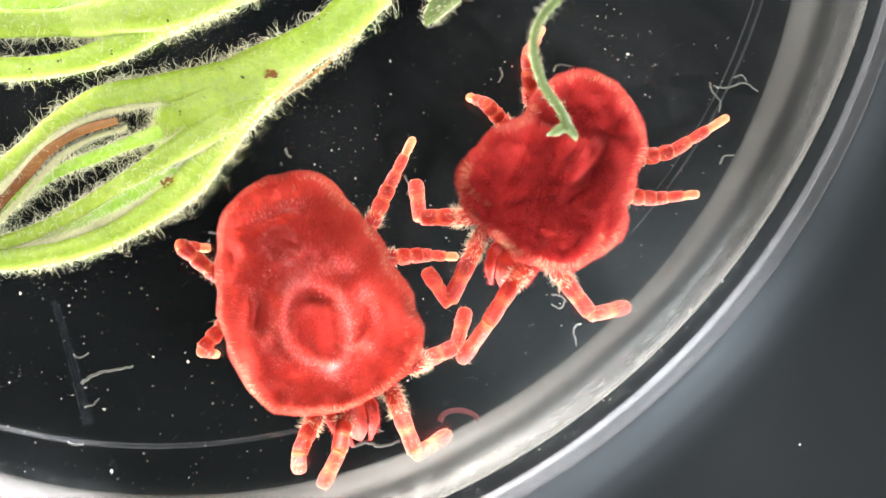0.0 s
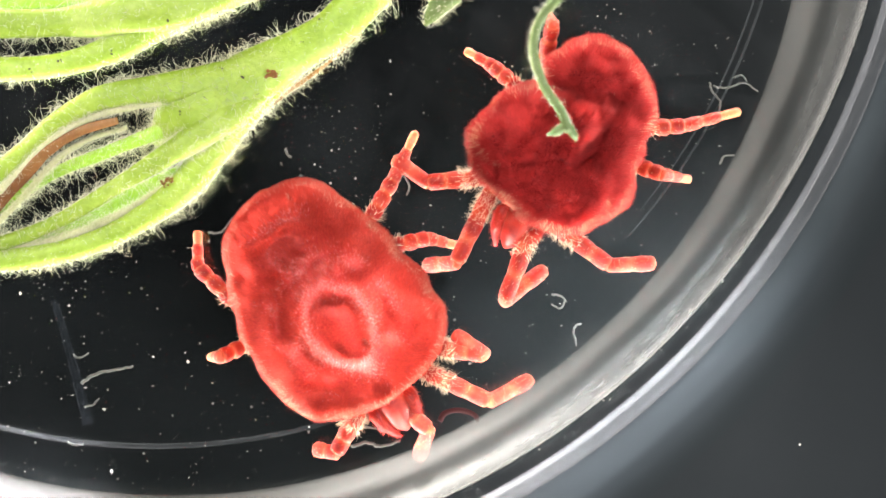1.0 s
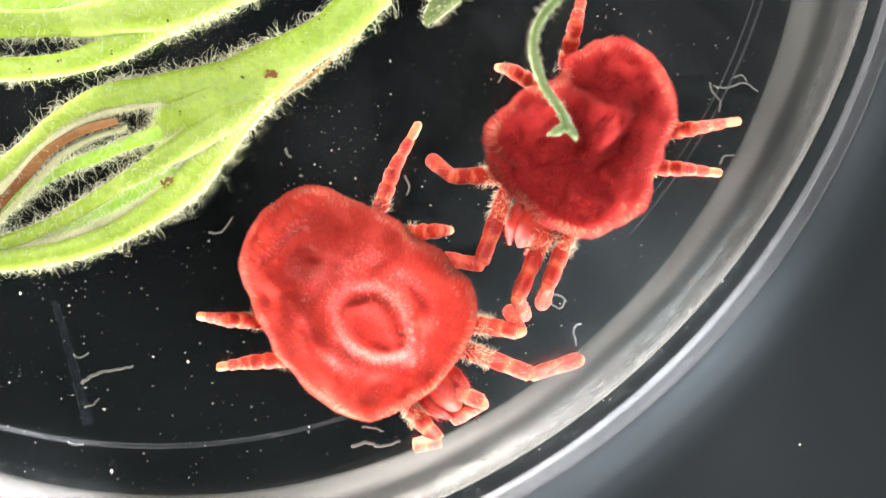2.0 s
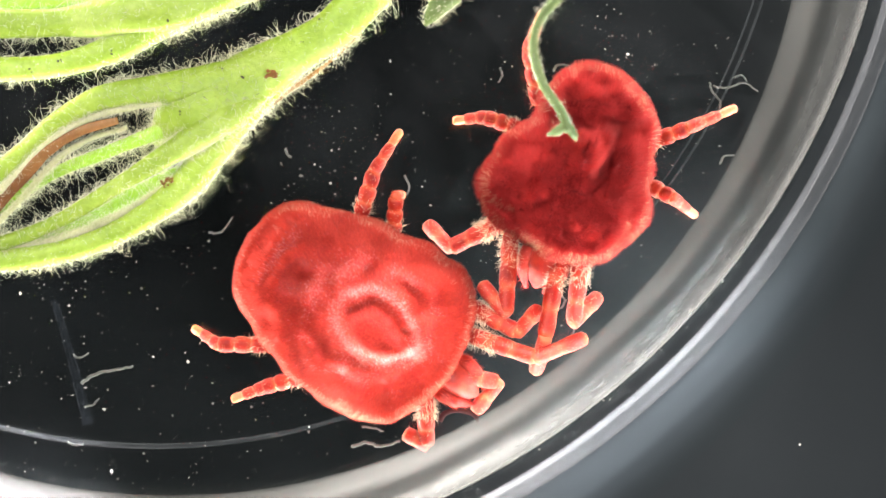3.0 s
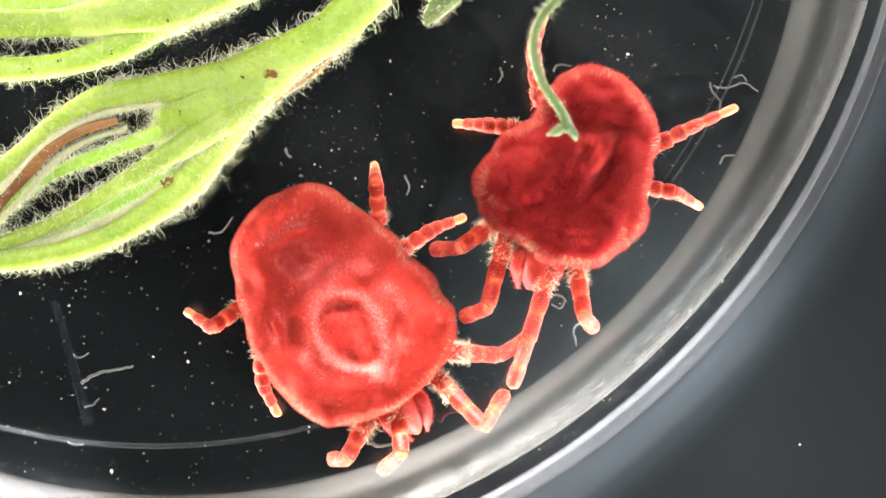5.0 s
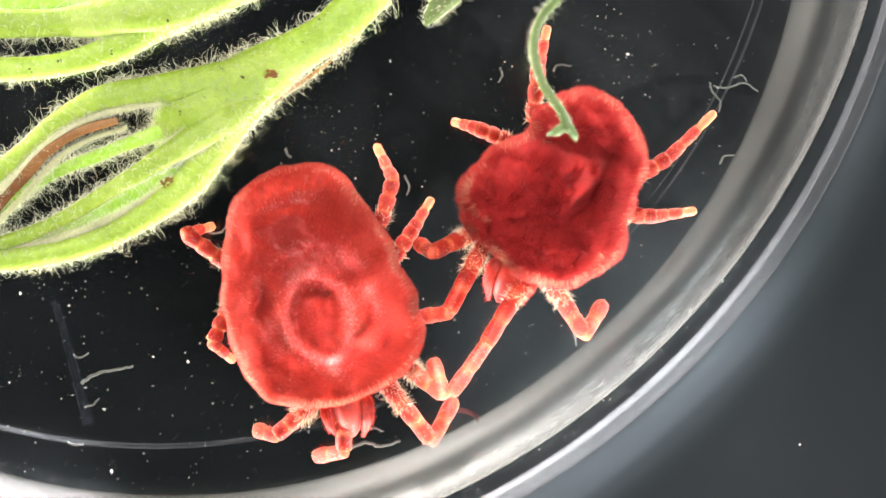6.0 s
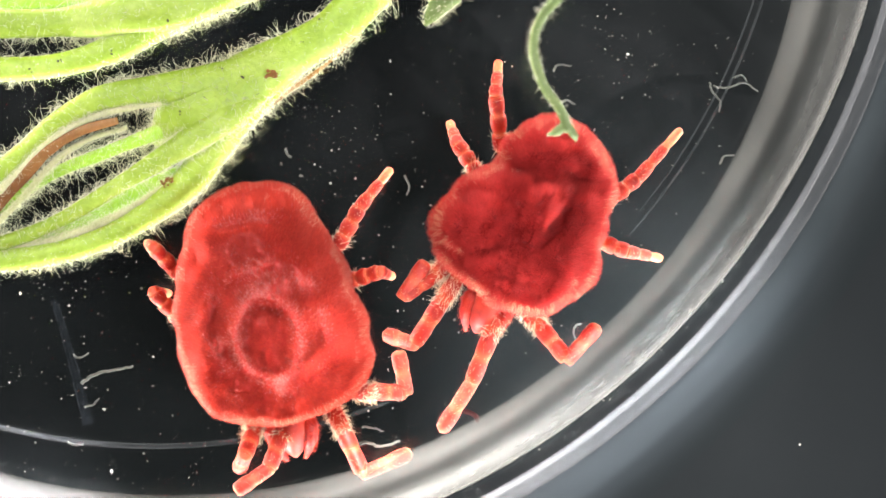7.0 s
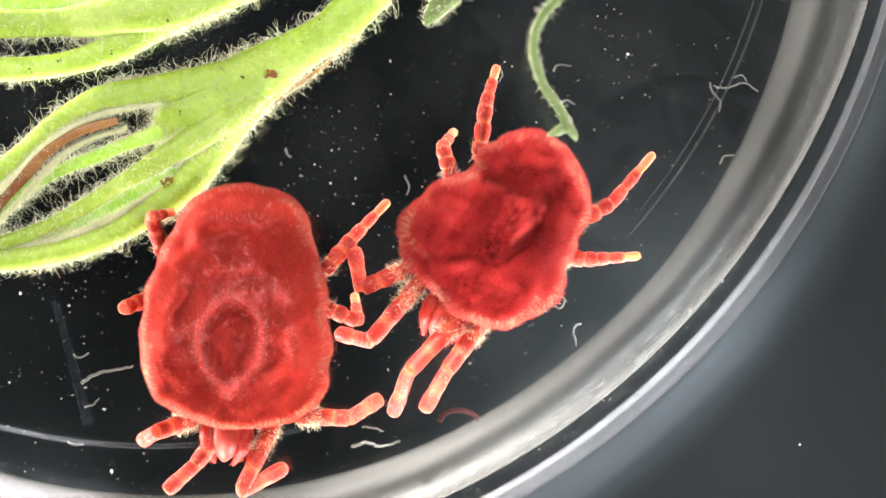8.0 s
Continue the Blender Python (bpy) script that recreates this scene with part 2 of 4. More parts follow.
def spline(points, n):
    """n places along a smooth line through the points (Catmull-Rom)."""
    p = np.asarray(points, float)
    p = np.vstack([2 * p[0] - p[1], p, 2 * p[-1] - p[-2]])
    out = []
    for u in np.linspace(0, len(p) - 3 - 1e-9, n):
        i = int(u)
        f = u - i
        a, b, c, d = p[i], p[i + 1], p[i + 2], p[i + 3]
        out.append(0.5 * (2 * b + (c - a) * f + (2 * a - 5 * b + 4 * c - d) * f * f + (3 * b - a - 3 * c + d) * f ** 3))
    return np.array(out)


def tube(line, widths, flat=1.0, sides=10, up=(0, 0, 1), wobble=0.0, rng=None):
    """A closed tube along a line; widths are radii, flat squeezes it upright."""
    line = np.asarray(line, float)
    t = np.gradient(line, axis=0)
    t /= np.linalg.norm(t, axis=1)[:, None] + 1e-12
    side = np.cross(t, np.array(up, float))
    bad = np.linalg.norm(side, axis=1) < 1e-6
    side[bad] = (1, 0, 0)
    side /= np.linalg.norm(side, axis=1)[:, None]
    top = np.cross(side, t)
    n = len(line)
    v = []
    for i in range(n):
        for k in range(sides):
            a = 2 * math.pi * k / sides
            w = widths[i] * (1 + (rng.uniform(-wobble, wobble) if wobble else 0))
            v.append(line[i] + w * (math.cos(a) * side[i] + flat * math.sin(a) * top[i]))
    f = []
    for i in range(n - 1):
        for k in range(sides):
            l = (k + 1) % sides
            f.append((i * sides + k, (i + 1) * sides + k, (i + 1) * sides + l, i * sides + l))
    f.append(tuple(range(sides)))
    f.append(tuple(range((n - 1) * sides, n * sides))[::-1])
    return np.array(v), f


def hairs(roots, ways, lengths, radius, curl=0.0, joints=1, rng=None, start=0):
    """Tapered three-sided hairs, straight or curled."""
    if joints == 1:
        p, d, ln = np.asarray(roots, float), np.asarray(ways, float), np.asarray(lengths, float)[:, None]
        d = d / (np.linalg.norm(d, axis=1)[:, None] + 1e-9)
        a = np.cross(d, (0.31, 0.87, 0.39))
        a /= np.linalg.norm(a, axis=1)[:, None] + 1e-9
        b = np.cross(d, a)
        ring = [p + radius * (math.cos(c) * a + math.sin(c) * b) for c in (0.0, 2.0944, 4.18879)]
        v = np.stack([*ring, p + d * ln], 1).reshape(-1, 3)
        e = start + 4 * np.arange(len(p))[:, None]
        f = np.concatenate([e + (0, 1, 3), e + (1, 2, 3), e + (2, 0, 3)])
        return list(map(tuple, v)), list(map(tuple, f))
    v, f = [], []
    for p, d, ln in zip(roots, ways, lengths):
        d = d / (np.linalg.norm(d) + 1e-9)
        a = np.cross(d, (0.31, 0.87, 0.39))
        a /= np.linalg.norm(a) + 1e-9
        b = np.cross(d, a)
        q = p.copy()
        bend = (rng.normal(size=3) if rng is not None else np.zeros(3)) * curl
        base = start + len(v)
        for j in range(joints):
            r = radius * (1 - 0.75 * j / joints)
            for k in range(3):
                c = 2 * math.pi * k / 3
                v.append(q + r * (math.cos(c) * a + math.sin(c) * b))
            d = d + np.cross(bend, d) / joints
            d = d / np.linalg.norm(d)
            q = q + d * ln / joints
        v.append(q)
        for j in range(joints - 1):
            for k in range(3):
                l = (k + 1) % 3
                f.append((base + 3 * j + k, base + 3 * j + l, base + 3 * j + 3 + l, base + 3 * j + 3 + k))
        e = base + 3 * (joints - 1)
        for k in range(3):
            f.append((e + k, e + (k + 1) % 3, base + 3 * joints))
    return v, f


def scatter(v, f, count, rng):
    """Random places on a mesh's faces, with their normals."""
    v = np.asarray(v, float)
    q = np.array([x for x in f if len(x) == 4])
    a, b, c, d = (v[q[:, i]] for i in range(4))
    n = np.cross(c - a, d - b)
    area = np.linalg.norm(n, axis=1)
    pick = rng.choice(len(q), count, p=area / area.sum())
    s, r = rng.random((count, 1)), rng.random((count, 1))
    p = (a[pick] * (1 - s) + b[pick] * s) * (1 - r) + (d[pick] * (1 - s) + c[pick] * s) * r
    return p, n[pick] / (area[pick][:, None] + 1e-12)


# ---- stage, dish and lid ----
CX, CY = -584, 813          # the dish's middle
v, f = [(-60000, -60000, -5000), (60000, -60000, -5000), (60000, 60000, -5000), (-60000, 60000, -5000)], [(0, 1, 2, 3)]
tagged(new("ground", mesh_of("ground", v, f, [STAGE], False)), "dark grey matt microscope base", "microscope base", kind="structure")

stage = thing("glass_stage", "clear glass microscope stage plate with an added black disc", "microscope stage")
v, f = lathe(0, 0, [(0.01, -400), (4200, -400), (4200, -90), (0.01, -90)], 120, False)
part("glass_plate", mesh_of("glass_plate", v, f, [STAGE_GLASS], False), stage, "clear glass plate").visible_shadow = False
# Black disc added to darken the dish floor, sized to the camera's view.
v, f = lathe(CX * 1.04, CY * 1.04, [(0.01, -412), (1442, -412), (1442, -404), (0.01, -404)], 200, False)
part("backing_disc", mesh_of("backing_disc", v, f, [BLACK], False), stage, "added matt black disc behind the dish")

lid = thing("dish_lid", "shallow clear plastic lid under the dish with a scuffed rim", "dish lid")
v, f = lathe(CX, CY, [(r, -88) for r in (0.01, 300, 600, 900, 1200, 1395)] + [(r, -58) for r in (1395, 1200, 900, 600, 300, 0.01)], 240, False)
part("lid_plate", mesh_of("lid_plate", v, f, [FLOOR_PLASTIC], False), lid).visible_shadow = False
v, f = lathe(CX, CY, [(1420, -88), (1444, -88), (1447, -20), (1446, 20), (1440, 25), (1428, 25), (1423, 18), (1421, -20)])
part("lid_rim", mesh_of("lid_rim", v, f, [RIM_PLASTIC]), lid, "grey scuffed plastic rim").visible_shadow = False
v, f = lathe(CX, CY, [(1411, 10), (1421, 10), (1423, 27), (1419, 32), (1414, 31), (1411, 24)])
part("rim_edge", mesh_of("rim_edge", v, f, [EDGE_PLASTIC]), lid, "bright plastic edge").visible_shadow = False

# Added skirt; its fading haze stands in for a glow beside the dish.
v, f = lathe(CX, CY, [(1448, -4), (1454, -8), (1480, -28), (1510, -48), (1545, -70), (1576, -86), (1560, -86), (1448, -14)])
part("glow_skirt", mesh_of("glow_skirt", v, f, [GLOW_PLASTIC]), lid, "added sloping plastic skirt with painted glow").visible_shadow = False

dish = thing("petri_dish", "clear round plastic petri dish with scuffed, light-banded wall", "petri dish")
v, f = lathe(CX, CY, [(r, -40) for r in (0.01, 300, 600, 900, 1200, 1262)] + [(r, 0) for r in (1262, 1200, 900, 600, 300, 0.01)], 240, False)
part("dish_floor", mesh_of("dish_floor", v, f, [FLOOR_PLASTIC], False), dish).visible_shadow = False
WALL = [(1256, 84), (1260, 98), (1270, 116), (1284, 138), (1294, 158), (1304, 184), (1314, 222), (1326, 256), (1340, 272), (1354, 274), (1366, 262), (1374, 230), (1376, 120), (1376, -44), (1310, -44), (1300, 20), (1284, 54), (1264, 74)]
v, f = lathe(0, 0, WALL)
wide = [math.hypot(x, y) for x, y, z in v]
wall = []
for (x, y, z), r in zip(v, wide):
    w = (1376 - r) / 120
    s = (1376 + (1112 - 1376) * w) / r
    wall.append((CX + (-474 - CX) * w + x * s, CY + (679 - CY) * w + y * s, z))
part("dish_wall", mesh_of("dish_wall", wall, f, [WALL_PLASTIC], True, None, wide), dish, "rounded plastic wall with painted light bands").visible_shadow = False
for first, last, r, w in ((-128, -66, 1122, 4.6), (-42, -4, 1124, 2.2), (-40, -8, 1110, 1.6)):
    a = [radians(first + (last - first) * k / 90) for k in range(91)]
    v, f = tube([(CX + 75 + r * math.cos(b), CY - 40 + r * math.sin(b), 0.5) for b in a], [w * math.sin(math.pi * k / 90) ** 0.4 + 0.05 for k in range(91)], 0.5, 8)
    part("floor_bead", mesh_of("floor_bead", v, f, [FAINT_PLASTIC]), dish, "faint moulded ring")

HAZE = plastic("rubbed_haze", 0.999, (0.5, 0.56, 0.68), 0.5, 0.018, (500, 0.1, 1), 0.42, 0.7, None, 0.0)
rng = np.random.default_rng(5)
line = spline([(-690, -90, 1.6), (-676, -130, 1.6), (-655, -205, 1.6), (-640, -260, 1.6), (-628, -310, 1.6)], 24)
v, f = tube(line, np.linspace(5, 10, 24), 0.04, 8, (0, 0, 1), 0.12, rng)
part("smear", mesh_of("smear", v, f, [HAZE]), dish, "bluish rubbed smear")
v, f = [], []
for k in range(90):
    x, y = rng.uniform(-350, 420), rng.uniform(-80, 430)
    a, ln, w = rng.normal(-0.75, 0.35), rng.uniform(20, 110), rng.uniform(0.3, 0.7)
    dx, dy = math.cos(a) * ln / 2, math.sin(a) * ln / 2
    e = len(v)
    v += [(x - dx - w, y - dy, 0.8), (x - dx + w, y - dy, 0.8), (x + dx + w, y + dy, 0.8), (x + dx - w, y + dy, 0.8)]
    f.append((e, e + 1, e + 2, e + 3))
tagged(part("scuffing", mesh_of("scuffing", v, f, [HAZE], False), dish, "fine scratches in the plastic"), kind="stuff")
v, f = [], []
for k in range(420):
    a, r = rng.uniform(-1.75, 0.25), rng.uniform(1376, 1410)
    lean, ln, w = a + rng.normal(0, 0.5), rng.uniform(3, 11), rng.uniform(0.3, 0.9)
    x, y, dx, dy = CX + r * math.cos(a), CY + r * math.sin(a), math.cos(lean) * ln, math.sin(lean) * ln
    px_, py_ = -math.sin(lean) * w, math.cos(lean) * w
    e = len(v)
    v += [(x - dx - px_, y - dy - py_, -56.5), (x + dx - px_, y + dy - py_, -56.5), (x + dx + px_, y + dy + py_, -56.5), (x - dx + px_, y - dy + py_, -56.5)]
    f.append((e, e + 1, e + 2, e + 3))
SCRATCH = plastic("pale_scratch", 0.98, (0.7, 0.7, 0.66), 0.6, 0.05, (300, 0.3, 1), 0.4, 0.7, None, 0.0)
tagged(part("scuffing", mesh_of("scuffing", v, f, [SCRATCH], False), lid, "short pale scratches across the rim"), kind="stuff")
# thin films on the floor: smoky streaks, and painted haze for soft grey glow
for x, y, r, milk in ((330, 320, 460, 0.03), (-150, 190, 300, 0.014), (-600, 330, 300, 0.03), (440, 60, 250, 0.010)):
    film = plastic("glow_film", 1.0, (0.6, 0.62, 0.64), 0.6, milk, (14, 0.012, 1), 0.1, 0.9, [(0, 1.0), (r * 0.45, 0.7), (r, 0.0)], 0.0)
    v, f = lathe(x, y, [(0.01, 0.4)] + [(r * k / 6, 0.4) for k in range(1, 7)], 60, False)
    ob = part("film", mesh_of("film", v, f, [film], False, None, [math.hypot(a - x, b - y) for a, b, _ in v]), dish, "faint greyish film with painted glow")
    ob.visible_shadow = False

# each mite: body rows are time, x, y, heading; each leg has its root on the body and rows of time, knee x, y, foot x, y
RED_BODY = [(0, -232, -107, 198.0), (0.5, -224, -96, 204.0), (1, -197, -112, 210.5), (1.5, -168, -116, 219.0), (1.7, -156, -110, 220.0), (2.8, -139, -117, 232.5), (3, -144, -120, 233.5), (3.5, -133, -127, 243.0), (4, -114, -116, 235.0), (4.5, -137, -105, 221.0), (4.7, -155, -123, 216.0), (5.8, -222, -99, 199.5), (6, -226, -94, 193.5), (6.5, -265, -110, 186.0), (7, -312, -127, 189.5), (7.5, -334, -120, 180.0), (8, -370, -131, 173.0)]
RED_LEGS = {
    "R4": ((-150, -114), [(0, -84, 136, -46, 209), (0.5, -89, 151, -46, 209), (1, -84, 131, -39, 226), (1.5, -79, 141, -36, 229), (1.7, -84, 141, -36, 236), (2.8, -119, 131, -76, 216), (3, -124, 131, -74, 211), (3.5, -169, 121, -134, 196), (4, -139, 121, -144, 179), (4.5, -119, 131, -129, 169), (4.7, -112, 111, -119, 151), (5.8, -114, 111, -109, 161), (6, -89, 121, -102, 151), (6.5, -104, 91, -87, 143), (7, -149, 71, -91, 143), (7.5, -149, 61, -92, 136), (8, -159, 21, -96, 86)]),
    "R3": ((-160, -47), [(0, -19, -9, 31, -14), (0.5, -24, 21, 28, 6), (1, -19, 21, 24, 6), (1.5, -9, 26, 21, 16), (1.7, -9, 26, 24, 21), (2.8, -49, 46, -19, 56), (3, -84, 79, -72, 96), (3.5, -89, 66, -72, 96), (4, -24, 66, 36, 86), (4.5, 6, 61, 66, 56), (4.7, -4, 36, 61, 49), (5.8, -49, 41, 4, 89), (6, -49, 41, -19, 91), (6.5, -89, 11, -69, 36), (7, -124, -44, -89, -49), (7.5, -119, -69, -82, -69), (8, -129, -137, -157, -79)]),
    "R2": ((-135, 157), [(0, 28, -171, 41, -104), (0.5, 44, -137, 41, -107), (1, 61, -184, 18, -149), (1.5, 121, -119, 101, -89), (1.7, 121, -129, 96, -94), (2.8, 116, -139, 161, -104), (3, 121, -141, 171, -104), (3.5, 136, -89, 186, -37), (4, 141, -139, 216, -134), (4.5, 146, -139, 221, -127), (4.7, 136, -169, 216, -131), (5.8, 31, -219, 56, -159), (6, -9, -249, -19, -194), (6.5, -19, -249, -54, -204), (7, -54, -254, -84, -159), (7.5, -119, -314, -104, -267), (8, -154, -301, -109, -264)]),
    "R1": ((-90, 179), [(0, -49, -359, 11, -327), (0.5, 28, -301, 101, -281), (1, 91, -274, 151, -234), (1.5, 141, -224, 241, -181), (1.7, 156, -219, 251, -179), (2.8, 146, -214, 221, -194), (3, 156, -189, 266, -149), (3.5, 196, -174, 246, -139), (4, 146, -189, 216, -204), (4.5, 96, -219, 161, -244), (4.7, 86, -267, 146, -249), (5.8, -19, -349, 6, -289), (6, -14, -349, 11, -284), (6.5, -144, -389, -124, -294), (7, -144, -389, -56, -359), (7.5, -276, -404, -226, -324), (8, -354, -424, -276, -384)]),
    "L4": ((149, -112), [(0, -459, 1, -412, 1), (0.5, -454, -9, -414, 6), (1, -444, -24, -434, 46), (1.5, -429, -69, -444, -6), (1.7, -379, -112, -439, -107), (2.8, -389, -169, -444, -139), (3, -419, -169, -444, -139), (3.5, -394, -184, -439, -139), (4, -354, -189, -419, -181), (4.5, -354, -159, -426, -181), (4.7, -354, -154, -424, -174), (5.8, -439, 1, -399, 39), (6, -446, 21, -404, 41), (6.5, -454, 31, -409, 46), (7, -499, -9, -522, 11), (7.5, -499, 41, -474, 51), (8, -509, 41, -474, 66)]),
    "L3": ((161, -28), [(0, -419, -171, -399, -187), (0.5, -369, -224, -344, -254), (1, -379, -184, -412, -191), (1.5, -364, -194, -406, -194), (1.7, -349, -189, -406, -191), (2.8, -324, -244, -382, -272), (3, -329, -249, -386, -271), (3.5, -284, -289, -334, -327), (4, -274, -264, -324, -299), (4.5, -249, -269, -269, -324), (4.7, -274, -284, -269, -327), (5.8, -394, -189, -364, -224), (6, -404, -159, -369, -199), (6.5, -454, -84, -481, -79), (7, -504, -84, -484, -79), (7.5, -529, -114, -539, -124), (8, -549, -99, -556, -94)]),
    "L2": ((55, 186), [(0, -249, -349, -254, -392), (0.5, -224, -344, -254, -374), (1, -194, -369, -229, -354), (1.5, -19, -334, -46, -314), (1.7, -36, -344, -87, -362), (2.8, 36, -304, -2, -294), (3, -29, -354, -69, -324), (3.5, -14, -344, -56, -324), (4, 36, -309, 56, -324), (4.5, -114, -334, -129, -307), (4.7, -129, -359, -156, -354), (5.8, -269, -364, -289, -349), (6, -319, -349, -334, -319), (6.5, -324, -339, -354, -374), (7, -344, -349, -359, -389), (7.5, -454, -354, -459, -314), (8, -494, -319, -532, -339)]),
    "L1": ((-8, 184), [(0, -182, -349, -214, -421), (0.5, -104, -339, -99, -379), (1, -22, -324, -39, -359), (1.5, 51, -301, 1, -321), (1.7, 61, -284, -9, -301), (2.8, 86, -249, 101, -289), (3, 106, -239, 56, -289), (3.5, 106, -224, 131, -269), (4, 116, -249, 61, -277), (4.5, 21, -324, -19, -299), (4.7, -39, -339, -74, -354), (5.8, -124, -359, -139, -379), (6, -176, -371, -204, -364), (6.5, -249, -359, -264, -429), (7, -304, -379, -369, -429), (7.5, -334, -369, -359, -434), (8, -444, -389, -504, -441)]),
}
DARK_BODY = [(0, 193, 133, 153.4), (0.5, 198, 143, 152.4), (1, 210, 197, 150.8), (1.5, 211, 240, 147.4), (1.7, 243, 225, 146.9), (2.8, 231, 144, 159.9), (3, 225, 141, 161.9), (3.5, 223, 179, 162.1), (4, 220, 173, 163.9), (4.5, 225, 162, 162.9), (4.7, 225, 152, 161.9), (5.8, 198, 105, 152.4), (6, 194, 102, 151.9), (6.5, 177, 86, 150.4), (7, 143, 52, 154.9), (7.5, 129, 49, 151.4), (8, 89, 32, 148.4)]
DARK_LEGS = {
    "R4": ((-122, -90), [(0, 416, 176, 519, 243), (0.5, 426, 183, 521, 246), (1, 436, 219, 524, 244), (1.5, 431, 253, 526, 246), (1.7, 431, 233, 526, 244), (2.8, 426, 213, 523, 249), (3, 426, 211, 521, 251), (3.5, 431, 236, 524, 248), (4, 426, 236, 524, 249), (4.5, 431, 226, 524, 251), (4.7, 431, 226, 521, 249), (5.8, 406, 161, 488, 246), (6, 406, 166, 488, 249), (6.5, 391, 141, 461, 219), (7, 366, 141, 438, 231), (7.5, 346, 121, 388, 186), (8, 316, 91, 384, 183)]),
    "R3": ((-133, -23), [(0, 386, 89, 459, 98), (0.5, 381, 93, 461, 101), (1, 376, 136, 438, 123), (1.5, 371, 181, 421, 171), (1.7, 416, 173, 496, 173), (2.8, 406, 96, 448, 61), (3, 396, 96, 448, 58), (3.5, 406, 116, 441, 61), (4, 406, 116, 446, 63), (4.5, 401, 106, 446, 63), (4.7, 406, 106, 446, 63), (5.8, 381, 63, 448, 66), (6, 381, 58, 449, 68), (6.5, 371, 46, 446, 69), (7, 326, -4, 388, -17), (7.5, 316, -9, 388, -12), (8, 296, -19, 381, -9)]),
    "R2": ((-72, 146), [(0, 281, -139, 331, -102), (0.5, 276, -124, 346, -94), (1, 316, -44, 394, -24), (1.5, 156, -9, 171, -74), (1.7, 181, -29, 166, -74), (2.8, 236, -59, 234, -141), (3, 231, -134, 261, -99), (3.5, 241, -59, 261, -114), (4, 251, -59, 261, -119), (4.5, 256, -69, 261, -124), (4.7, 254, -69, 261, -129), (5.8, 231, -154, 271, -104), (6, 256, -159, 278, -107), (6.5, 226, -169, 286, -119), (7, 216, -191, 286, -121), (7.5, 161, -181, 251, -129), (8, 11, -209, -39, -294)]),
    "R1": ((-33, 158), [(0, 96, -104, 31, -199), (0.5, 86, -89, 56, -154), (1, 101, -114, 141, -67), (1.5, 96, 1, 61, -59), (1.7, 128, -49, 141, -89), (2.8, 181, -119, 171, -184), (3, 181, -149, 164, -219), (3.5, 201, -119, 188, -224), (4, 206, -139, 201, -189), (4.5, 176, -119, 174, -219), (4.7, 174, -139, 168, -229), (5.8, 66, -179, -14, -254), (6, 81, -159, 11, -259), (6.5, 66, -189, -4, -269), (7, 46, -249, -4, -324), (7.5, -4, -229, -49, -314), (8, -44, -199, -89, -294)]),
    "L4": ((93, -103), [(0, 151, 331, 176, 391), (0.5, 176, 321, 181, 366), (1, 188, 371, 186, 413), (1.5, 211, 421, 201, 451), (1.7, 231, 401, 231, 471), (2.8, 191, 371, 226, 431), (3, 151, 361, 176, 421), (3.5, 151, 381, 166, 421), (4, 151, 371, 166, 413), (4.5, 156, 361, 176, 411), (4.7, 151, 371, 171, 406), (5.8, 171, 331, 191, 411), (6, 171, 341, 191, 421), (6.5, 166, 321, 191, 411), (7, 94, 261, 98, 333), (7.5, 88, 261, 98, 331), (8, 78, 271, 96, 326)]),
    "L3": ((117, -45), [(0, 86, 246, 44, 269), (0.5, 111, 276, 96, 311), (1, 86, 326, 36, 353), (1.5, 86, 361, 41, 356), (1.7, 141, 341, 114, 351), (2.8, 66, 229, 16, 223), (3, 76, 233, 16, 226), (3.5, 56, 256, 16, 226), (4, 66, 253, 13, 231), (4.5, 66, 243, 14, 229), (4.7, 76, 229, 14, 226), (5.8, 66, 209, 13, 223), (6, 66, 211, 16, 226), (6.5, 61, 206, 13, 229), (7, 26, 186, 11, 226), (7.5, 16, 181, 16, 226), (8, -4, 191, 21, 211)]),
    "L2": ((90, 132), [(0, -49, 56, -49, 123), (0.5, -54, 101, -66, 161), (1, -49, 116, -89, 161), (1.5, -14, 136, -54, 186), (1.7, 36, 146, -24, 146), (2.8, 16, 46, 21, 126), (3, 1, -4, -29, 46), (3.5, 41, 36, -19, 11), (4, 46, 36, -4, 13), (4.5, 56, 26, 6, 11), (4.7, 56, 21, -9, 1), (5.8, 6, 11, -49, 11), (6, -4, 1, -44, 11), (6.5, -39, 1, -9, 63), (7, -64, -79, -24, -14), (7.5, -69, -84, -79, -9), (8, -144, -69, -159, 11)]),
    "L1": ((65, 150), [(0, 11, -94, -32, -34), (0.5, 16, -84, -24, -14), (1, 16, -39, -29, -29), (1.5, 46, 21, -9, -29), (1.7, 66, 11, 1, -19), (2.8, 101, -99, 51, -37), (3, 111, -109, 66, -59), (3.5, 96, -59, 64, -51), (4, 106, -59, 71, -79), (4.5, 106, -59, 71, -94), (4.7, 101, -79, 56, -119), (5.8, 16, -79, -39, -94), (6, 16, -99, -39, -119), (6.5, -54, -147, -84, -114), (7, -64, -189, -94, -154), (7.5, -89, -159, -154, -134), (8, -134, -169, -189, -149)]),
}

# ---- the two velvet mites ----


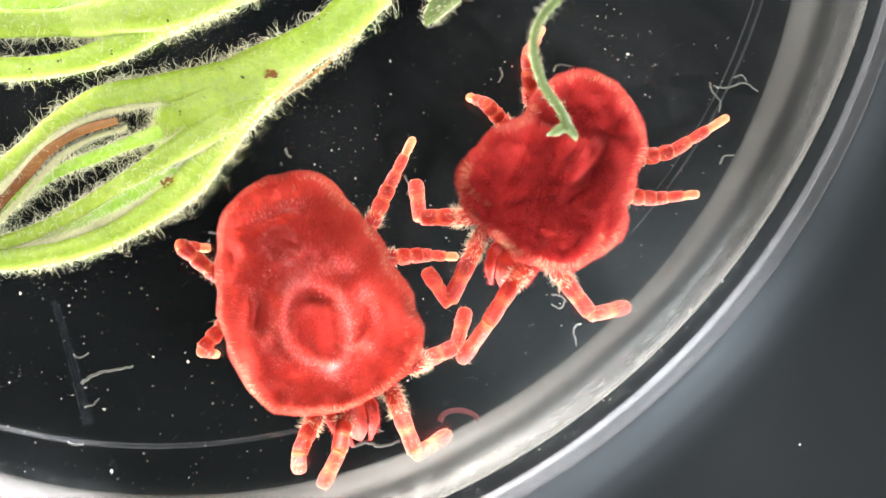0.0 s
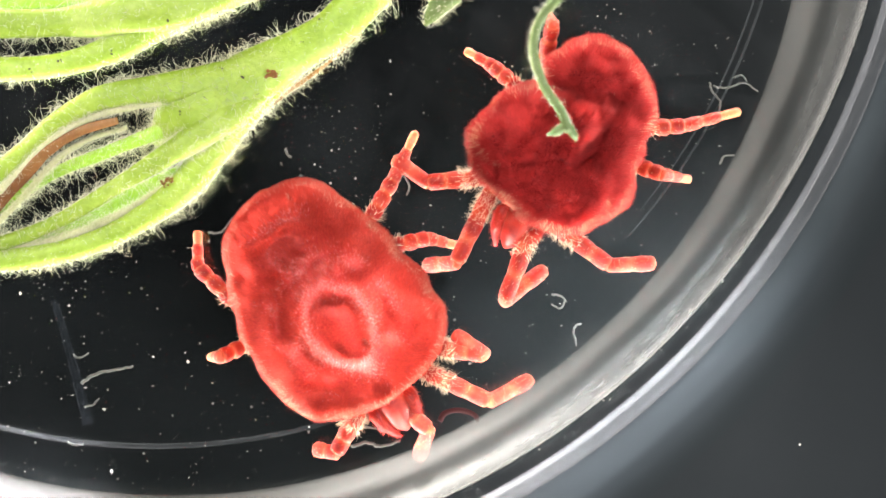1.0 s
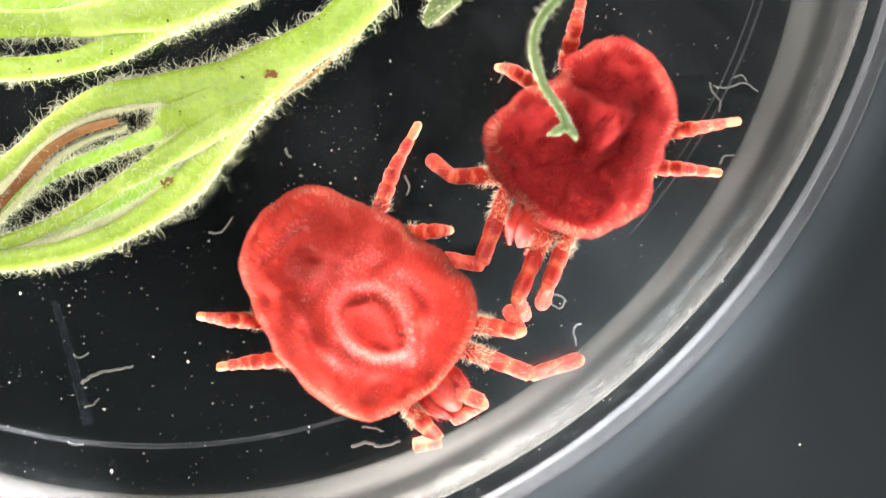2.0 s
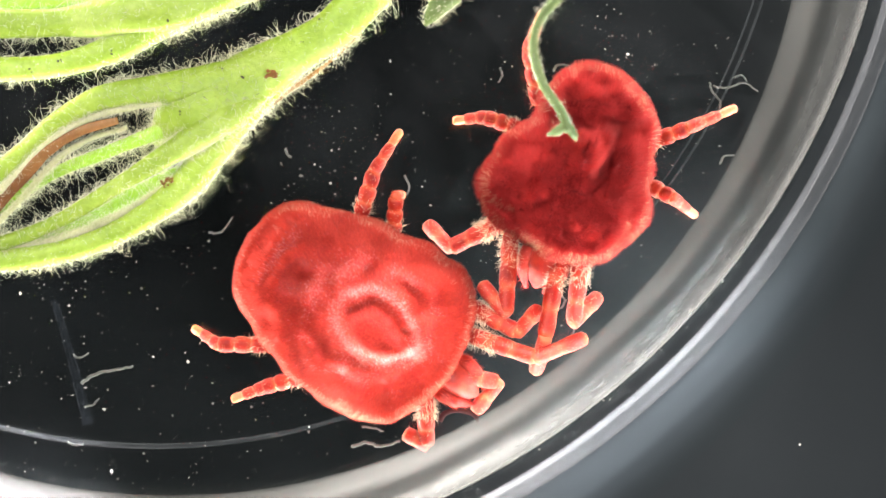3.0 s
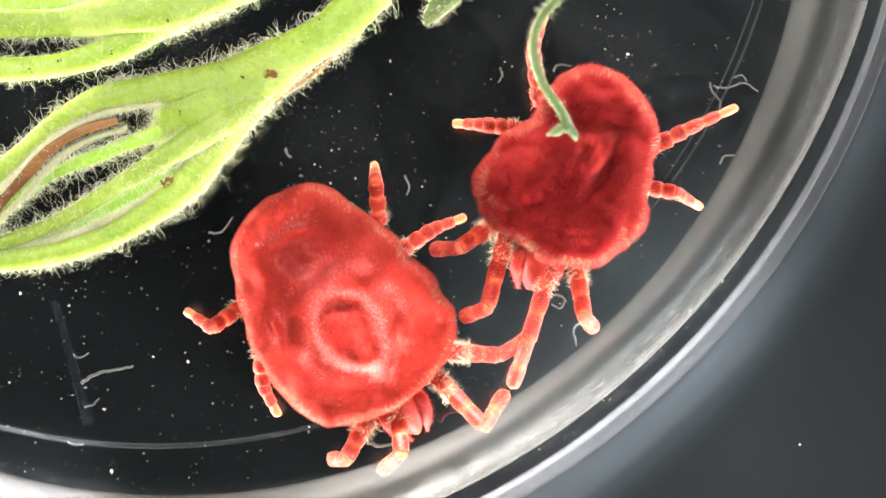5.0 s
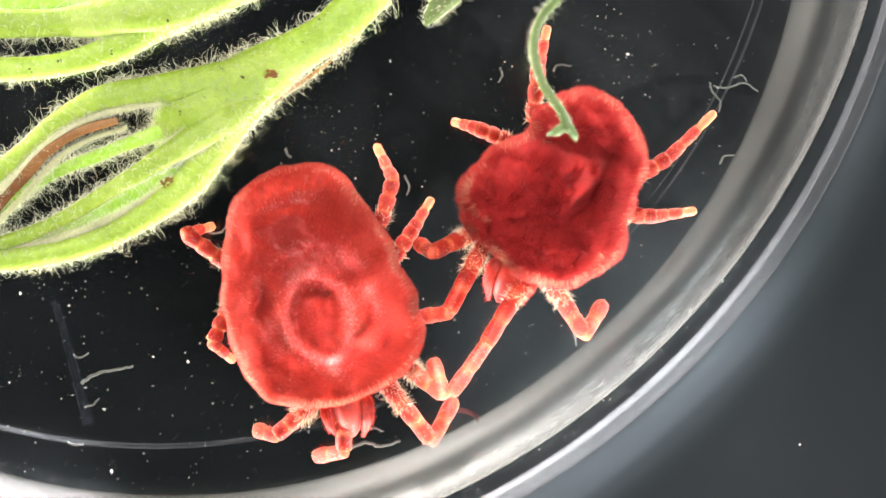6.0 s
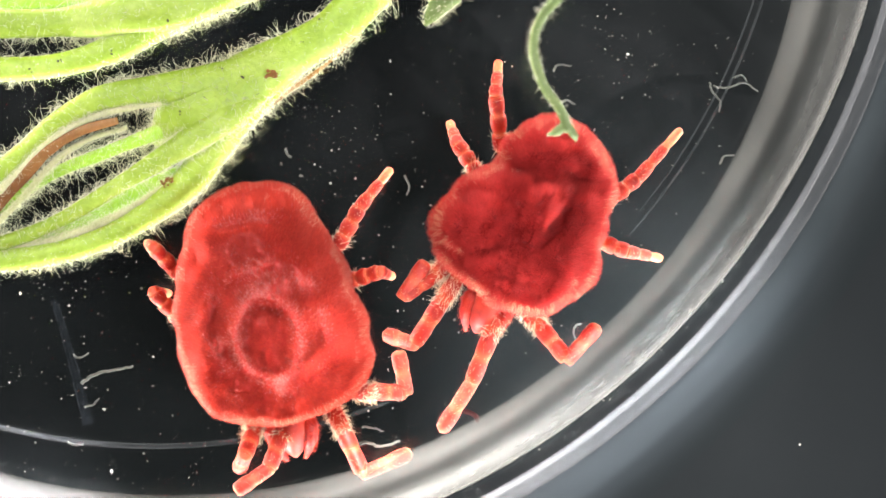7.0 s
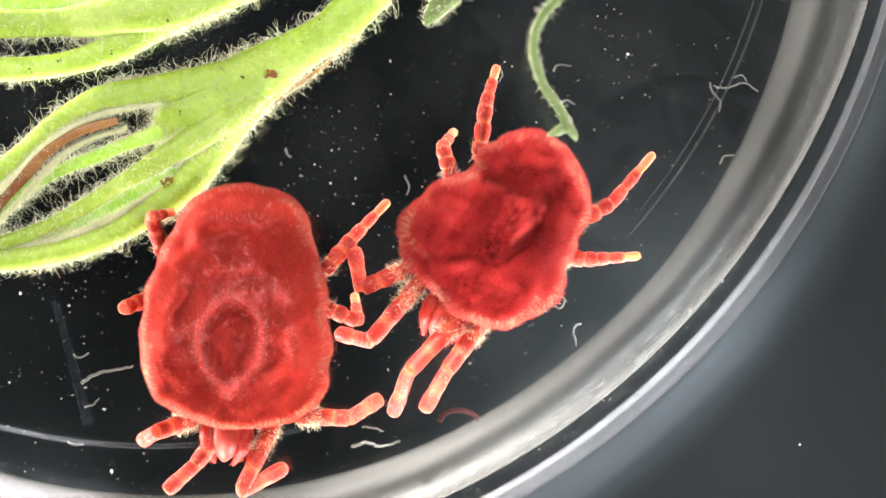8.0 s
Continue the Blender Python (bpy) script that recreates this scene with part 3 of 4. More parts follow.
def mite_body(stations, rise, folds, rough, seed, rows=110, around=112):
    """A plump body: stations are (forward, half-width to +x, half-width to -x)."""
    s = np.array(stations, float)
    s[:, 1:] = np.maximum(3, s[:, 1:] - 12)
    s[:, 0] *= 0.94
    ss = np.sort(np.concatenate([s[0, 0] + (s[-1, 0] - s[0, 0]) * (0.5 - 0.5 * np.cos(np.linspace(0, math.pi, rows)))]))
    wa, wb = np.interp(ss, s[:, 0], s[:, 1]), np.interp(ss, s[:, 0], s[:, 2])
    for _ in range(2):
        wa[1:-1] = (wa[:-2] + 2 * wa[1:-1] + wa[2:]) / 4
        wb[1:-1] = (wb[:-2] + 2 * wb[1:-1] + wb[2:]) / 4
    v, f = [], []
    span = ss[-1] - ss[0]
    for i, y in enumerate(ss):
        u = (y - ss[0]) / span
        h = rise * (max(0.0, 1 - abs(2 * u - 1) ** 2.6)) ** 0.42
        lobe = [rough * 1.15 * noise.noise(Vector((side * 9.3 + seed, y / 42, 0))) for side in (1, -1)]
        half = (wa[i] + wb[i] + (lobe[0] + lobe[1]) * min(1, h / rise)) / 2
        mid = (wa[i] - wb[i] + (lobe[0] - lobe[1]) * min(1, h / rise)) / 2
        for k in range(around):
            a = 2 * math.pi * k / around
            c, z = math.cos(a), math.sin(a)
            c = math.copysign(abs(c) ** 0.8, c)
            z = math.copysign(abs(z) ** 0.8, z)
            x = mid + half * c
            p = Vector((x, y, 128 + (h if z > 0 else h * 0.75) * z))
            if z > 0:
                p.z += min(1.0, z * 1.6) * 0.75 * folds(x, y) * min(1, h / rise * 1.3)
            d = noise.noise(p / 70 + Vector((seed, 0, 0))) * rough + noise.noise(p / 26 + Vector((0, seed, 0))) * rough * 0.12
            out = Vector((c, 0, z)).normalized()
            v.append(tuple(p + out * d))
    for i in range(rows - 1):
        for k in range(around):
            l = (k + 1) % around
            f.append((i * around + l, i * around + k, (i + 1) * around + k, (i + 1) * around + l))
    f.append(tuple(range(around)))
    f.append(tuple(range((rows - 1) * around, rows * around))[::-1])
    return np.array(v), f


def ridge(d, width):
    return math.exp(-(d / width) ** 2)


def red_folds(x, y):
    """Oval ring ridges on the back and cross folds at the rear."""
    q = Vector((x / 55, y / 55, 3.1))
    x, y = x + 14 * noise.noise(q), y + 14 * noise.noise(q + Vector((7, 3, 5)))
    e = math.hypot(x / (56 - 18 * max(0.0, min(1.0, (y - 34) / 80)) ** 2), (y - 34) / 80)
    z = 16 * ridge(e - 1, 0.19) - 8 * ridge(e - 0.7, 0.2) + 6 * ridge(x / 14, 1) * ridge((y - 50) / 40, 1)
    o = math.hypot(x / 108, (y - 10) / 125)
    z += 9 * ridge(o - 1, 0.13) * (0.5 + 0.5 * math.sin(3 * math.atan2(y, x) + 1)) - 5 * ridge(o - 0.8, 0.1)
    z += 12 * ridge((y + 95 - 0.002 * x * x) / 13, 1) * ridge(x / 60, 1)
    z -= 9 * ridge((y + 166 - 0.004 * x * x) / 13, 1) * ridge(x / 62, 1)
    z -= 22 * ridge(math.sin(x / 11), 0.5) * ridge((y + 205 - 0.001 * x * x) / 11, 1) * ridge(x / 100, 1)
    z += 5 * ridge((y + 190) / 9, 1) * ridge(x / 80, 1) + 4 * ridge((y + 155) / 10, 1) * ridge(x / 70, 1)
    z -= 15 * ridge((y + 214 + 4 * math.sin(x / 14)) / 8, 1) * ridge(x / 90, 1)
    z -= 12 * ridge((abs(x) - 96) / 16, 1) * ridge((y + 122) / 20, 1)
    z += 17 * noise.noise(Vector((x / 44, y / 44, 6.1))) * min(1, o)
    z -= 6 * ridge(o - 0.93 - 0.1 * math.sin(4 * math.atan2(y, x)), 0.11) * (0.5 + 0.5 * math.sin(2 * math.atan2(y, x) + 2.2))
    z -= 14 * ridge((x + 85) / 45, 1) * ridge((y - 130) / 30, 1)
    return z


def red_thin_sheen(x, y):
    """Share of hair thinned on the ring's crests and painted pale as their sheen."""
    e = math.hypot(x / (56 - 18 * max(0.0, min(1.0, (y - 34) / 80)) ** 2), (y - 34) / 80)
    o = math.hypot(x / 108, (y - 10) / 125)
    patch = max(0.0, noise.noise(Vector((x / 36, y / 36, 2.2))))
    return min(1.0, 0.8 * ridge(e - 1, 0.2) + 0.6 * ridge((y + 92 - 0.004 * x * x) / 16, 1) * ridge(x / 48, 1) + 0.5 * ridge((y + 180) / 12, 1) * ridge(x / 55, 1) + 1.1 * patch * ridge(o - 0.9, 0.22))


def dark_thin_sheen(x, y):
    return 0.0


def dark_folds(x, y):
    """Deep lumps and a cross furrow between the two lobes."""
    q = Vector((x / 60, y / 60, 8.3))
    x, y = x + 16 * noise.noise(q), y + 16 * noise.noise(q + Vector((2, 9, 4)))
    z = -38 * ridge((y + 88 - 0.25 * x) / 27, 1) * ridge((x + 45) / 85, 1)
    z -= 34 * ridge((x + 58) / 29, 1) * ridge((y + 35) / 60, 1)
    z += 26 * ridge((x + 8) / 24, 1) * ridge((y + 50) / 36, 1)
    z -= 26 * ridge((x - 36) / 36, 1) * ridge((y + 72) / 17, 1)
    z -= 24 * ridge((y - 62 - 0.3 * x) / 20, 1) * ridge((x - 10) / 80, 1)
    z += 20 * ridge((x - 55) / 36, 1) * ridge((y - 18) / 34, 1)
    z -= 22 * ridge((x - 62) / 46, 1) * ridge((y - 104) / 18, 1)
    z += 20 * noise.noise(Vector((x / 40, y / 40, 1.7))) + 8 * noise.noise(Vector((x / 19, y / 19, 4.2)))
    return 1.3 * z


def leg_piece(length, radii, joints, seed, end=0.55, bristle=0, clump=0.0, waist=0.74):
    """A run of bead-like segments along +y with short hairs on it; returns a mesh."""
    rng = np.random.default_rng(seed)
    n = 14 * joints + 1
    line = np.zeros((n, 3))
    line[:, 1] = np.linspace(-6, length, n)
    w = np.zeros(n)
    for i in range(n):
        u = i / (n - 1)
        k = (u * joints) % 1.0 if i < n - 1 else 1.0
        w[i] = np.interp(u, np.linspace(0, 1, len(radii)), radii) * (waist + (1 - waist) * math.sin(math.pi * min(1, max(0, k)) ** 1.5) ** 0.4)
    w[-1] *= end * 0.5
    w[-2] *= 0.5 + end * 0.5
    w[0] *= 0.8
    v, f = tube(line, w, 0.92, 12)
    index = [0] * len(f)
    spot = np.array([(i / (n - 1) * joints) % 1.0 for i in range(n)])
    belly = list(np.repeat(np.clip(np.sin(math.pi * spot) * 1.7 - 0.25, 0, 1), 12))
    count = int(length * 2)
    p, nr = scatter(v, f, count, rng)
    way = nr + np.array([0, 0.9, 0]) + rng.normal(size=nr.shape) * 0.25
    hv, hf = hairs(p, way, rng.uniform(2, 5, count), 0.28, 0.0, 1, None, len(v))
    verts, faces = list(map(tuple, v)) + list(map(tuple, hv)), list(f) + hf
    index += [1] * len(hf)
    if bristle:
        p, nr = scatter(v, f, bristle * 6, rng)
        keep = (p[:, 1] < length * clump)
        p, nr = p[keep], nr[keep]
        way = nr + np.array([0, 0.5, 0]) + rng.normal(size=nr.shape) * 0.3
        hv, hf = hairs(p, way, rng.uniform(7, 17, len(p)), 0.34, 0.4, 2, rng, len(verts))
        verts += list(map(tuple, hv))
        faces += hf
        index += [2] * len(hf)
    belly += [0.5] * (len(verts) - len(belly))
    return verts, faces, index, belly


def leg_lengths(body, legs):
    """The lengths of a leg's two pieces and its root, from where its knee and foot come."""
    out = {}
    turn = {b[0]: b for b in body}
    for key, ((bx, by), rows) in legs.items():
        one, two = [], []
        for t, kx, ky, fx, fy in rows:
            _, x, y, deg = turn[t]
            a = radians(deg)
            px, py = x + math.cos(a) * bx - math.sin(a) * by, y + math.sin(a) * bx + math.cos(a) * by
            one.append(math.hypot(kx - px, ky - py))
            two.append(math.hypot(fx - kx, fy - ky))
        out[key] = (float(np.percentile(one, 80)), float(np.percentile(two, 80)))
    return out


def build_mite(label, body, legs, stations, rise, folds, rough, skin, fur, seed, tuft, count, thin_sheen, clump):
    rng = np.random.default_rng(seed)
    mite = thing("velvet_mite", label, "mite", "mites in the dish")
    v, f = mite_body(stations, rise, folds, rough, seed)
    part("body", mesh_of("body", v, f, [skin]), mite)
    p, n = scatter(v, f, count, rng)
    # rubbed: share thinned, shortened and painted pale for sheen on the crests.
    rubbed = np.array([thin_sheen(x, y) if up > 0.6 else 0.0 for (x, y, _), up in zip(p, n[:, 2])])
    keep = (n[:, 2] > -0.35) & (rng.random(len(p)) > rubbed * 0.25)
    p, n, rubbed = p[keep], n[keep], rubbed[keep]
    swirl = np.array([noise.noise_vector(Vector(q) / 30) for q in p])          # the plush lies in tufts
    way = n + np.array([0, -0.5, 0]) + swirl * clump + rng.normal(size=n.shape) * 0.15
    long = rng.uniform(*tuft, len(p)) * np.interp(n[:, 2], (0.1, 0.75), (1.15, 0.65)) * (1 - 0.6 * rubbed) * (1 + 0.5 * clump * swirl[:, 2])
    hv, hf = hairs(p, way, long, 0.7, 0.0, 1)
    # Some crest hairs take the pale colour as a painted highlight.
    sheened = np.tile(rng.random(len(p)) < rubbed * 0.55, 3).astype(int)
    me = mesh_of("velvet_hair", hv, hf, [fur, SHEEN_FUR], True, sheened)
    tagged(part("velvet_hair", me, mite, "dense short velvety red hair"), kind="stuff")
    p, n = scatter(v, f, 34000, rng)
    keep = (np.abs(n[:, 2] - 0.1) < 0.32) & (p[:, 2] < 195)
    p, n = p[keep], n[keep]
    way = n * (1, 1, 0.6) + np.array([0, -0.25, 0]) + rng.normal(size=n.shape) * 0.22
    hv, hf = hairs(p, way, rng.uniform(tuft[0] * 0.8, tuft[1] * 1.1, len(p)), 0.42, 0.0, 1)
    tagged(part("guard_hair", mesh_of("guard_hair", hv, hf, [GUARD_HAIR]), mite, "longer pale pink hairs along the flanks"), kind="stuff")
    # mouthparts in front
    front = stations[-1][0]
    line = spline([(-8, front - 50, 92), (-8, front + 5, 84), (-8, front + 42, 66), (-8, front + 60, 48)], 14)
    v, f = tube(line, [24, 28, 30, 30, 29, 28, 26, 24, 21, 18, 15, 11, 8, 4], 0.8, 14)
    part("snout", mesh_of("snout", v, f, [LEG_SKIN]), mite, "cone-shaped red snout")
    for sx in (-1, 1):
        line = spline([(sx * 24 - 8, front - 30, 78), (sx * 33 - 8, front + 14, 82), (sx * 27 - 8, front + 42, 66), (sx * 16 - 8, front + 66, 38)], 13)
        v, f = tube(line, [12, 14, 12, 15, 15, 12, 13, 13, 10, 8, 7, 4, 2], 0.9, 10)
        p, n = scatter(v, f, 400, rng)
        hv, hf = hairs(p, n + np.array([0, 0.8, 0]), rng.uniform(4, 9, 400), 0.42, 0, 1, None, len(v))
        part("palp", mesh_of("palp", list(map(tuple, v)) + hv, list(f) + hf, [LEG_SKIN, fur], True, [0] * len(f) + [1] * len(hf)), mite)
    made = {}
    lengths = leg_lengths(body, legs)
    for i, (key, (root, rows)) in enumerate(legs.items()):
        one, two = lengths[key]
        fore = key[1] in "12"
        thick = 15.6 if fore else 14.8
        v, f, ix, belly = leg_piece(one, [thick * 0.95, thick, thick, thick * 0.9], 3, seed * 50 + i, 0.9, 120 if fore else 30, 0.42 if fore else 0.3, 0.84 if fore else 0.7)
        leg = part("leg", mesh_of("leg", v, f, [LEG_SKIN, GUARD_HAIR, PALE_BRISTLE], True, ix, None, belly), mite)
        shape = [thick * 0.86, thick * 0.82, thick * 0.95, thick * 0.8] if fore else [thick * 0.85, thick * 0.75, thick * 0.6, thick * 0.5]
        v, f, ix, belly = leg_piece(two, shape, 2 if fore else 3, seed * 50 + i + 25, 0.7, 0, 0.0, 0.85 if fore else 0.72)
        v = list(v)
        if not fore:
            ix = [2 if i == 0 and v[q[0]][1] > two * 0.62 else i for i, q in zip(ix, f)]
        tip = part("leg_tip", mesh_of("leg_tip", v, f, [TIP_SKIN, GUARD_HAIR, PALE_END], True, ix, None, belly), leg, "paler red leg end" if fore else "leg end with yellowish tip")
        made[key] = (leg, tip, one, two)
    return mite, made


RED_SHAPE = [(-246, 4, 4), (-241, 48, 52), (-226, 82, 88), (-203, 108, 110), (-163, 130, 126), (-123, 139, 134), (-83, 147, 150), (-33, 157, 160), (17, 162, 166), (67, 157, 175),
             (97, 153, 178), (127, 142, 165), (152, 117, 130), (172, 77, 93), (182, 30, 40), (185, 4, 4)]
DARK_SHAPE = [(-188, 4, 4), (-184, 28, 36), (-176, 51, 60), (-150, 74, 102), (-118, 80, 118), (-92, 80, 122), (-55, 98, 130), (-12, 118, 138), (36, 138, 152), (80, 137, 147),
              (114, 116, 132), (130, 80, 118), (143, 24, 86), (152, 4, 36), (154, 2, 4)]

red_mite, red_legs = build_mite("plump scarlet velvet mite with ringed folds on its back", RED_BODY, RED_LEGS, RED_SHAPE, 118, red_folds, 8.5, RED_SKIN, RED_FUR, 3, (9, 15), 150000, red_thin_sheen, 0.5)
dark_mite, dark_legs = build_mite("smaller crimson velvet mite with lumpy furrowed back", DARK_BODY, DARK_LEGS, DARK_SHAPE, 112, dark_folds, 11.0, DARK_SKIN, DARK_FUR, 7, (12, 21), 130000, dark_thin_sheen, 0.65)

# ---- the hairy flower bud and stems ----


def frond(name, parent, points, widths, flat, material, hair, seed, label="", length=(18, 46), count=64, top=0.13):
    """A fleshy hairy blade along a line; hair is the number of hairs per 100 units of length."""
    rng = np.random.default_rng(seed)
    line = spline(points, count)
    w = np.interp(np.linspace(0, 1, count), np.linspace(0, 1, len(widths)), widths)
    w = w * (1 + 0.04 * np.sin(np.linspace(0, 19, count) + seed))
    v, f = tube(line, w, flat, 16)
    ob = part(name, mesh_of(name, v, f, [material]), parent, label)
    if hair:
        total = int(4.6 * hair * np.linalg.norm(np.diff(line, axis=0), axis=1).sum() / 100)
        p, n = scatter(v, f, total, rng)
        keep = (n[:, 2] > -0.6) & ((n[:, 2] < 0.35) | (rng.random(len(n)) < top))
        p, n = p[keep], n[keep]
        way = n * np.where(n[:, 2:] < 0.35, (1, 1, 0.7), (1, 1, 0.25)) + rng.normal(size=n.shape) * 0.7
        hv, hf = hairs(p, way, rng.uniform(*length, len(p)) * np.where(n[:, 2] < 0.3, 1.0, 0.4), 0.36, 2.6, 8, rng)
        tagged(part("plant_hair", mesh_of("plant_hair", hv, hf, [PLANT_HAIR]), ob, "curly whitish hairs"), kind="stuff")
    return ob


def px(points):
    """Plan units from positions in the camera's view, counted from its upper left corner."""
    return [(x - 784, 441 - y, z) for x, y, z in points]


bud = thing("flower_bud", "bright green hairy flower bud with split sepals on its stem", "plant", "", pose(0, 0, -42 * U))
frond("stem", bud, px([(715, -75, 88), (645, 0, 92), (588, 55, 96), (520, 98, 102), (430, 150, 110), (352, 200, 110), (302, 234, 96), (274, 254, 74)]), [34, 36, 37, 39, 50, 62, 42, 6], 0.45, GREEN, 320, 11)
frond("sepal", bud, px([(500, 95, 108), (420, 128, 118), (300, 158, 130), (200, 174, 130), (150, 193, 124), (100, 224, 112), (50, 268, 98), (0, 308, 86), (-60, 360, 70)]), [8, 22, 28, 24, 21, 20, 18, 18, 18], 0.5, GREEN, 300, 12)
frond("sepal_edge", bud, px([(290, 186, 140), (200, 201, 142), (145, 222, 132), (90, 258, 122), (40, 306, 104), (-10, 352, 90), (-60, 395, 74)]), [3, 5, 6, 6, 7, 7], 0.5, CREAM, 520, 18, "cream hairy sepal edge", (13, 30), 64, 0.35)
frond("sepal", bud, px([(215, 216, 150), (150, 234, 140), (90, 270, 125), (40, 322, 105), (-30, 397, 80)]), [6, 9, 8, 11, 9, 12], 0.25, BROWN, 200, 13, "withered brown sepal edge", (8, 20), 64, 0.01)
frond("sepal_edge", bud, px([(230, 228, 130), (160, 250, 124), (105, 284, 112), (55, 338, 92), (-20, 414, 70)]), [3, 4, 5, 5, 5], 0.5, CREAM, 520, 19, "cream hairy sepal edge", (13, 30), 64, 0.35)
frond("sepal", bud, px([(420, 190, 105), (340, 215, 108), (270, 240, 100), (180, 275, 85), (90, 312, 75), (-40, 392, 60)]), [10, 18, 13, 11, 10, 12], 0.6, PALE_GREEN, 300, 14, "pale green inner sepal", (22, 60))
frond("sepal", bud, px([(480, 160, 112), (400, 212, 122), (310, 270, 125), (220, 325, 115), (120, 385, 95), (40, 420, 80), (-60, 450, 70)]), [10, 30, 21, 15, 13, 14, 12], 0.6, GREEN, 300, 15)
frond("sepal", bud, px([(520, 140, 96), (440, 195, 102), (385, 250, 104), (340, 318, 100), (270, 376, 95), (170, 428, 85), (60, 454, 75), (-60, 465, 65)]), [8, 26, 36, 30, 22, 21, 21, 20], 0.6, GREEN, 280, 16)
frond("sepal_edge", bud, px([(310, 318, 96), (235, 368, 96), (150, 408, 88), (50, 436, 78), (-60, 448, 68)]), [2, 5, 6, 5, 5], 0.5, CREAM, 520, 20, "cream hairy sepal edge", (13, 30), 64, 0.35)
frond("sepal", bud, px([(320, 300, 70), (230, 350, 66), (130, 400, 60), (20, 440, 55), (-50, 455, 50)]), [8, 15, 16, 13, 12], 0.6, PALE_GREEN, 260, 17, "pale green inner sepal", (22, 60))
frond("brown_edge", bud, px([(640, 62, 78), (575, 118, 84), (510, 165, 88), (450, 212, 90), (405, 258, 88), (375, 300, 84)]), [1, 3, 4, 5, 5, 2], 0.5, BROWN, 300, 41, "tan stem edge", (12, 26))


def flecks(name, places, spread, sizes, count, z, parent, material, seed, label):
    """Small flat irregular flecks strewn round some places, in one part."""
    rng = np.random.default_rng(seed)
    v, f = [], []
    for cx, cy in places:
        for _ in range(count):
            x, y = cx - 784 + rng.normal() * spread, 441 - cy + rng.normal() * spread
            e, s = len(v), rng.uniform(*sizes)
            for k in range(7):
                a = 2 * math.pi * k / 7
                r = s * rng.uniform(0.5, 1.2)
                v.append((x + r * math.cos(a), y + r * math.sin(a), z + rng.uniform(0, 1)))
            v.append((x, y, z + 2))
            v.append((x, y, z - 6))
            for k in range(7):
                f.append((e + k, e + (k + 1) % 7, e + 7))
                f.append((e + (k + 1) % 7, e + k, e + 8))
    return tagged(part(name, mesh_of(name, v, f, [material], False), parent, label), kind="stuff")


flecks("blemish", [(484, 134)], 4.5, (1.5, 4.5), 26, 134, bud, BROWN, 51, "small withered brown blemish")
flecks("blemish", [(412, 214), (402, 226), (420, 204)], 5, (1.2, 3.2), 14, 128, bud, BROWN, 52, "brown withered streak")
flecks("blemish", [(303, 318), (296, 326)], 4, (1.2, 3.0), 12, 122, bud, BROWN, 53, "small withered brown blemish")
flecks("speck", [(395, 122), (536, 76), (365, 172), (250, 152), (325, 205), (460, 170), (430, 138), (570, 42), (285, 150), (350, 235)], 2.0, (1.2, 2.6), 2, 137, bud, SPECK, 54, "tiny black specks")
leaf = thing("hairy_leaf", "bright green hairy leaf with a folded edge", "leaf", "", pose(0, 0, -36 * U))
frond("blade", leaf, px([(560, -112, 60), (470, -68, 70), (370, -24, 80), (270, 44, 80), (180, 96, 75), (80, 120, 65), (-60, 125, 55)]), [50, 55, 55, 36, 23, 21, 21], 0.5, GREEN, 420, 21, "", (12, 32))
frond("blade", leaf, px([(400, -30, 90), (300, 10, 95), (200, 32, 90), (100, 42, 80), (-60, 45, 70)]), [50, 46, 34, 26, 24], 0.5, GREEN, 420, 22)
frond("blade", leaf, px([(260, -20, 60), (150, 0, 60), (60, 8, 55), (-60, 4, 50)]), [40, 30, 24, 24], 0.5, PALE_GREEN, 240, 23, "pale green leaf edge")

flecks("speck", [(113, 106), (110, 112), (200, 98), (300, 40), (390, 30), (60, 128)], 2.0, (1.2, 3.0), 2, 118, leaf, SPECK, 55, "tiny black specks")

tip_leaf = thing("leaf_tip", "small dull green hairy leaf tip", "leaf", "", pose(0, 0, -44 * U))
frond("tip", tip_leaf, px([(850, -70, 60), (800, -20, 60), (770, 20, 55), (752, 46, 50)]), [26, 28, 17, 3], 0.5, DULL_GREEN, 320, 31, "", (10, 24))

tendril = thing("tendril", "thin dull green hairy tendril with a forked end", "plant")
frond("stalk", tendril, px([(1085, -330, 10), (1080, -250, 160), (1062, -150, 330), (1030, -60, 410), (990, 0, 400), (950, 50, 385), (938, 100, 370), (955, 160, 355), (985, 205, 345), (1000, 240, 335)]), [12, 12, 12, 10, 10, 9, 8, 8, 8, 9, 8], 0.9, DULL_GREEN, 45, 32, "", (8, 18))
frond("fork", tendril, px([(990, 232, 338), (978, 240, 336), (962, 246, 330)]), [8, 8, 2], 0.8, DULL_GREEN, 0, 33)
frond("fork", tendril, px([(996, 228, 338), (1008, 246, 334), (1012, 256, 330)]), [8, 7, 2], 0.8, DULL_GREEN, 0, 34)

